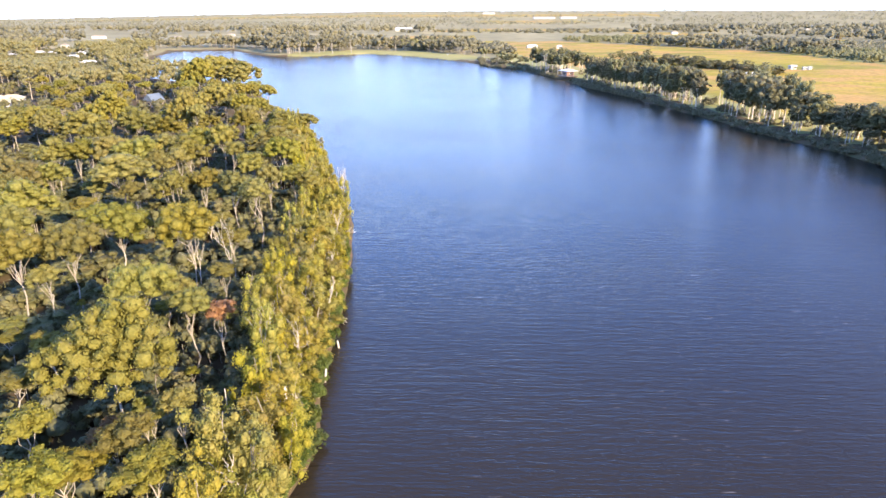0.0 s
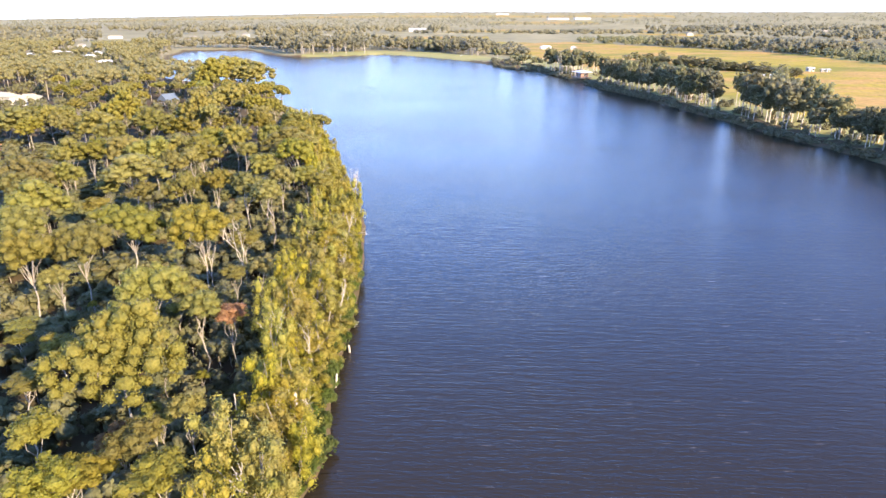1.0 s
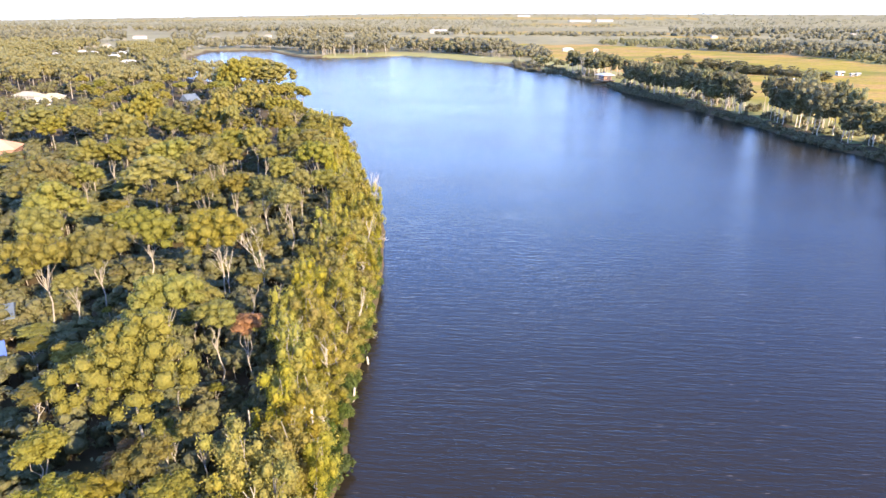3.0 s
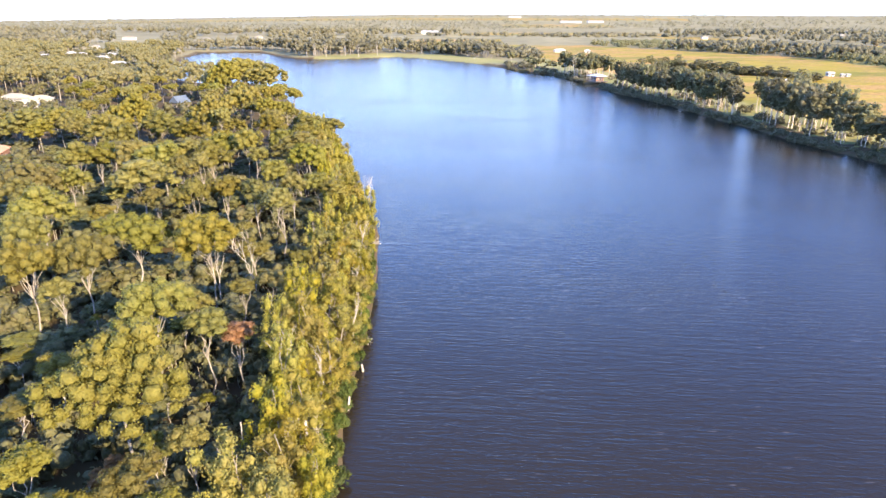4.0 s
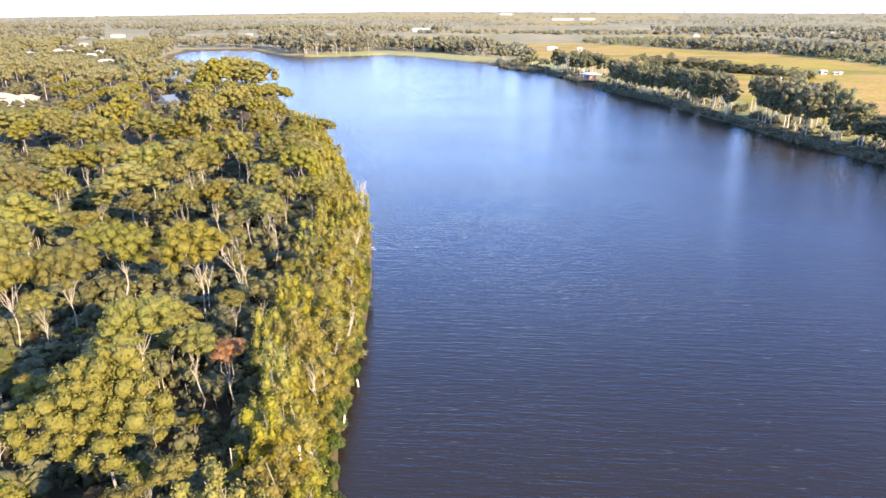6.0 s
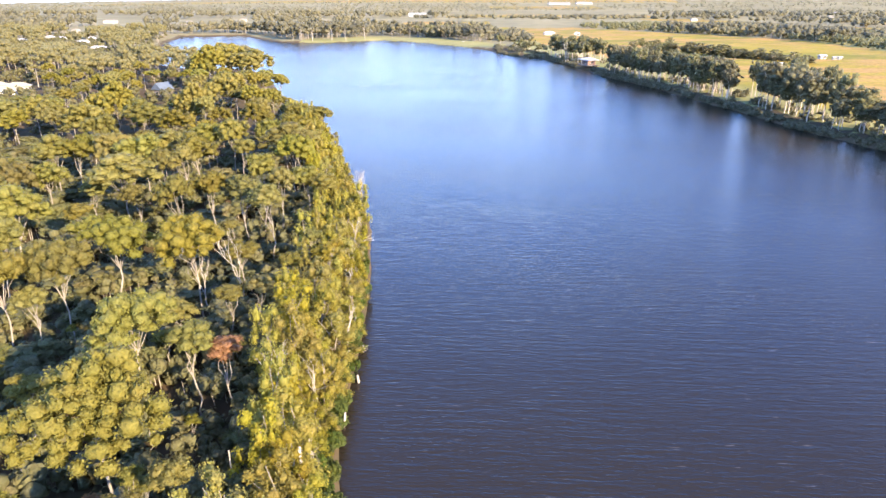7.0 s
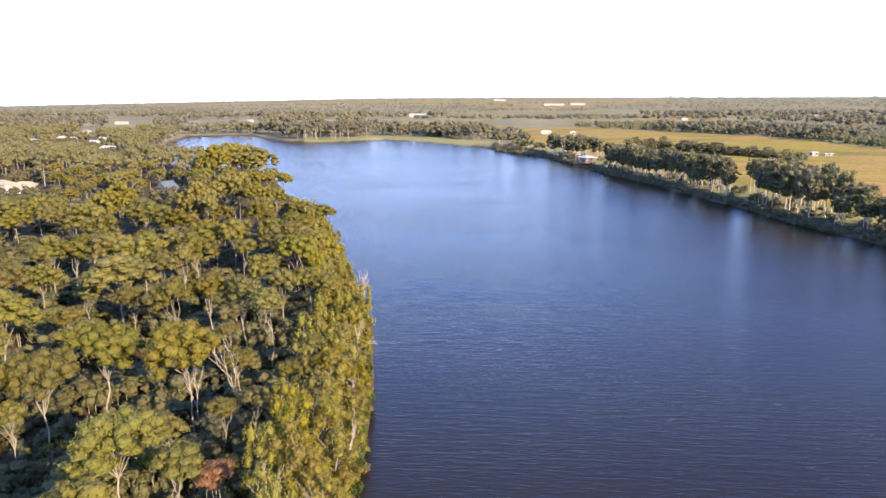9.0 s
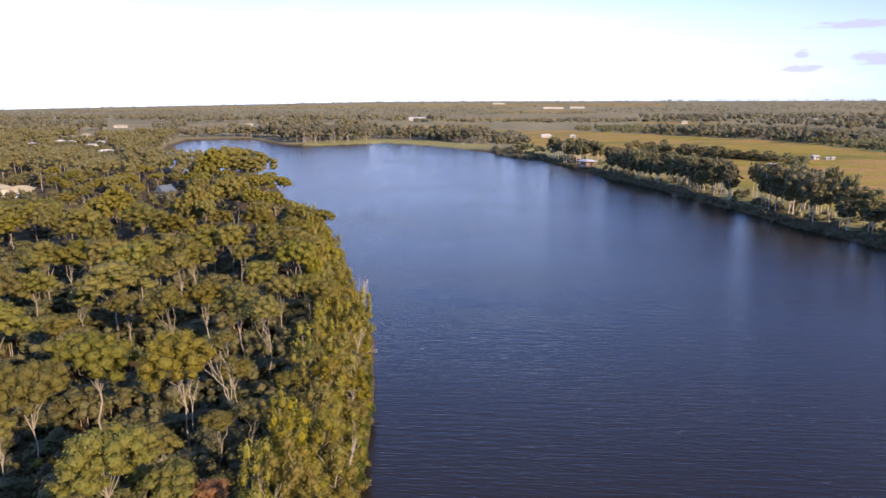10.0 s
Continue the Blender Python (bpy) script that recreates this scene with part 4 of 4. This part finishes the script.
def house(name, label, x, y, turn, w, d, h, rise, wall, roof, hip=True, veranda=False, floor=0.0):
    """A detached building: walls, a pitched roof with eaves, a door, windows and perhaps a veranda."""
    ob = tagged(new(name), label, "house" if name == "house" else "building")
    part("wall", box(bmesh.new(), -w / 2, -d / 2, -0.6, w / 2, d / 2, h), wall, ob)
    bm, e = bmesh.new(), (2.2 if veranda else 0.5)
    a = [bm.verts.new(v) for v in ((-w / 2 - e, -d / 2 - e, h - 0.1), (w / 2 + e, -d / 2 - e, h - 0.1), (w / 2 + e, d / 2 + e, h - 0.1), (-w / 2 - e, d / 2 + e, h - 0.1))]
    b = [bm.verts.new((v.co.x, v.co.y, v.co.z + 0.14)) for v in a]
    run = w / 2 - (d / 2 if hip else -e)
    r0, r1 = bm.verts.new((-max(run, 0.3), 0, h + rise)), bm.verts.new((max(run, 0.3), 0, h + rise))
    bm.faces.new(a[::-1])
    for i in range(4):
        bm.faces.new((a[i], a[(i + 1) % 4], b[(i + 1) % 4], b[i]))
    bm.faces.new((b[0], b[1], r1, r0))
    bm.faces.new((b[2], b[3], r0, r1))
    bm.faces.new((b[1], b[2], r1))
    bm.faces.new((b[3], b[0], r0))
    part("roof", bm, roof, ob)
    part("door", box(bmesh.new(), -0.5, -d / 2 - 0.06, 0, 0.5, -d / 2 + 0.02, min(2.1, h - 0.3), 0.02), TIMBER, ob)
    n = max(1, int(w / 4.5))
    for i in range(n):
        cx = -w / 2 + (i + 0.5) * w / n + (1.2 if abs((i + 0.5) * w / n - w / 2) < 0.8 else 0)
        win = part("window", box(bmesh.new(), cx - 0.8, -d / 2 - 0.05, 0.9, cx + 0.8, -d / 2 + 0.02, min(2.1, h - 0.3), 0.02), WHITE_WALL, ob)
        part("pane", box(bmesh.new(), cx - 0.7, -d / 2 - 0.07, 1.0, cx + 0.7, -d / 2 - 0.045, min(2.0, h - 0.4)), GLASS, win)
    for side in (-1, 1):
        win = part("window", box(bmesh.new(), side * w / 2 - 0.04, -0.8, 0.9, side * w / 2 + 0.05, 0.8, min(2.1, h - 0.3), 0.02), WHITE_WALL, ob)
        part("pane", box(bmesh.new(), side * (w / 2 + 0.045) - 0.012, -0.7, 1.0, side * (w / 2 + 0.045) + 0.015, 0.7, min(2.0, h - 0.4)), GLASS, win)
    if veranda:
        part("deck", box(bmesh.new(), -w / 2 - 2.1, -d / 2 - 2.1, -0.5, w / 2 + 2.1, d / 2 + 2.1, 0.02, 0.02), TIMBER, ob)
        for i in range(6):
            px = -w / 2 - 2 + i * (w + 4) / 5
            part("veranda_post", box(bmesh.new(), px - 0.07, -d / 2 - 2.0, 0, px + 0.07, -d / 2 - 1.86, h, 0.01), WHITE_WALL, ob)
    ob.matrix_basis = Matrix.Translation((x, y, spot_height(x, y) + floor)) @ Matrix.Rotation(radians(turn), 4, "Z")
    return ob


house("house", "white-roofed riverside house with a posted veranda", 74.5, 455, -68, 7, 5.5, 3.2, 1.3, BRICK_WALL, WHITE_ROOF, True, True, 1.6)
house("farm_shed", "low white farm shed in the dry field", 200, 463, 8, 5, 3.2, 1.9, 0.5, WHITE_WALL, WHITE_ROOF, False)
house("farm_shed", "white farm shed beside field trees", 254, 514, 5, 4.2, 4, 2.4, 0.7, WHITE_WALL, WHITE_ROOF, False)
house("farm_shed", "small white hut beside the farm shed", 264, 516, 5, 2, 2, 2.0, 0.4, WHITE_WALL, WHITE_ROOF, False)
house("farm_shed", "small white hut beside the farm shed", 270, 520, 12, 2.5, 2, 1.8, 0.4, WHITE_WALL, WHITE_ROOF, False)
house("house", "long pale-roofed house among forest trees", -214, 312, 28, 10, 6, 3.4, 1.8, WHITE_WALL, CREAM_ROOF, True, False)
house("house", "pale-roofed house wing among forest trees", -229, 316, -14, 14, 7, 3.8, 2.0, WHITE_WALL, CREAM_ROOF, True, False)
SALMON_ROOF = plain_material("salmon_tile_roof", (0.62, 0.33, 0.22), (0.50, 0.25, 0.16), 0.6, 0.8, 0.2)
COBALT_ROOF = plain_material("cobalt_sheet_roof", (0.10, 0.16, 0.42), (0.08, 0.13, 0.33), 0.5, 0.5, 0.1)
house("house", "salmon-tiled hip-roofed house among forest trees", -152, 189, 22, 15, 9, 3.4, 2.6, BRICK_WALL, SALMON_ROOF, True)
house("house", "blue-roofed cottage in the shaded forest", -64, 71, 40, 6.5, 5, 2.6, 1.2, WHITE_WALL, COBALT_ROOF, False)
house("house", "grey-roofed cottage in the shaded forest", -72, 81.5, 35, 9, 5, 2.6, 1.2, WHITE_WALL, BLUE_ROOF, False)
house("house", "blue-grey gabled house among forest trees", -144, 309, 66, 6.5, 5.5, 3.0, 3.0, TIMBER, BLUE_ROOF, False)
for hx, hy, turn, w in ((-444, 660, 5, 10), (-437, 695, 12, 11), (-424, 693, -8, 10), (-369, 637, -15, 15), (-392, 692, 20, 12), (-310, 557, 8, 18), (89, 815, 12, 18), (121, 811, -8, 9)):
    house("house", "small white-roofed house among trees", hx, hy, turn, w * 0.7, 5, 2.8, 1.5, WHITE_WALL, WHITE_ROOF, True, False)
for hx, hy, turn, w in ((-617, 1153, 5, 40), (-425, 999, 8, 22), (-497, 844, 12, 14), (-466, 1118, -10, 20), (-420, 1250, 5, 22), (-250, 1180, 15, 14), (420, 1330, 5, 20), (760, 1500, -6, 18), (900, 1750, 4, 16), (1250, 1900, 10, 18)):
    house("house", "far pale house among woodland trees", hx, hy, turn, w * 0.55, 7, 3.6, 1.8, WHITE_WALL, PALE_ROOF, True, False)
house("hall", "long white hall behind far trees", -126, 1575, 0, 38, 16, 6.0, 2.2, WHITE_WALL, WHITE_ROOF, False)
for hx, hy, w in ((330, 2650, 80), (430, 2690, 60), (150, 3400, 60)):
    house("greenhouse", "long pale greenhouse roof on the far plain", hx, hy, 3, w, 30, 6.0, 2.0, WHITE_WALL, PALE_ROOF, False)

# ---- small things at the water ----
jetty = tagged(new("jetty"), "small dark timber jetty at the far bank", "jetty")
for i in range(9):
    part("plank", box(bmesh.new(), -6 + i * 0.75, -0.9, 0.75, -5.3 + i * 0.75, 0.9, 0.83, 0.01), TIMBER, jetty)
for px in (-5.8, -3.0, 0.0):
    for py in (-0.8, 0.8):
        part("pile", tube([(px, py, -2), (px, py, 1.1)], (0.12, 0.11), 7), TIMBER, jetty)
jetty.matrix_basis = Matrix.Translation((87, 413, 0)) @ Matrix.Rotation(radians(10), 4, "Z")


def boat(x, y, turn):
    ob = tagged(new("motor_boat"), "small white cabin boat moored at the far shore", "boat")
    bm = bmesh.new()
    rings = []
    for fx, wd, kz in ((-3, 1.0, 0.1), (-1, 1.15, 0.0), (1, 1.1, 0.0), (2.4, 0.6, 0.15), (3.1, 0.06, 0.5)):
        rings.append([bm.verts.new(v) for v in ((fx, -wd, 0.9), (fx, -wd * 0.7, kz - 0.2), (fx, 0, kz - 0.4), (fx, wd * 0.7, kz - 0.2), (fx, wd, 0.9))])
    for a, b in zip(rings, rings[1:]):
        for i in range(4):
            bm.faces.new((a[i], a[i + 1], b[i + 1], b[i]))
        bm.faces.new((a[0], b[0], b[4], a[4]))
    bm.faces.new(rings[0][::-1])
    part("hull", bm, WHITE_WALL, ob)
    part("cabin", box(bmesh.new(), -0.8, -0.8, 0.9, 1.2, 0.8, 2.1, 0.12), WHITE_ROOF, ob)
    ob.matrix_basis = Matrix.Translation((x, y, 0.1)) @ Matrix.Rotation(radians(turn), 4, "Z")


boat(-11, 700, 20)
for mx, my, ml in ((9, 640, 14), (30, 612, 7)):
    v, t = ICO1
    tagged(new("mud_bank", tri_mesh("mud_bank", v * (ml, 2.2, 0.55) * (1 + 0.1 * np.random.default_rng(int(mx)).normal(size=(len(v), 1))), t, BANK_EARTH)), "low dark mud bank breaking the water surface", "mud bank").location = (mx, my, 0.05)
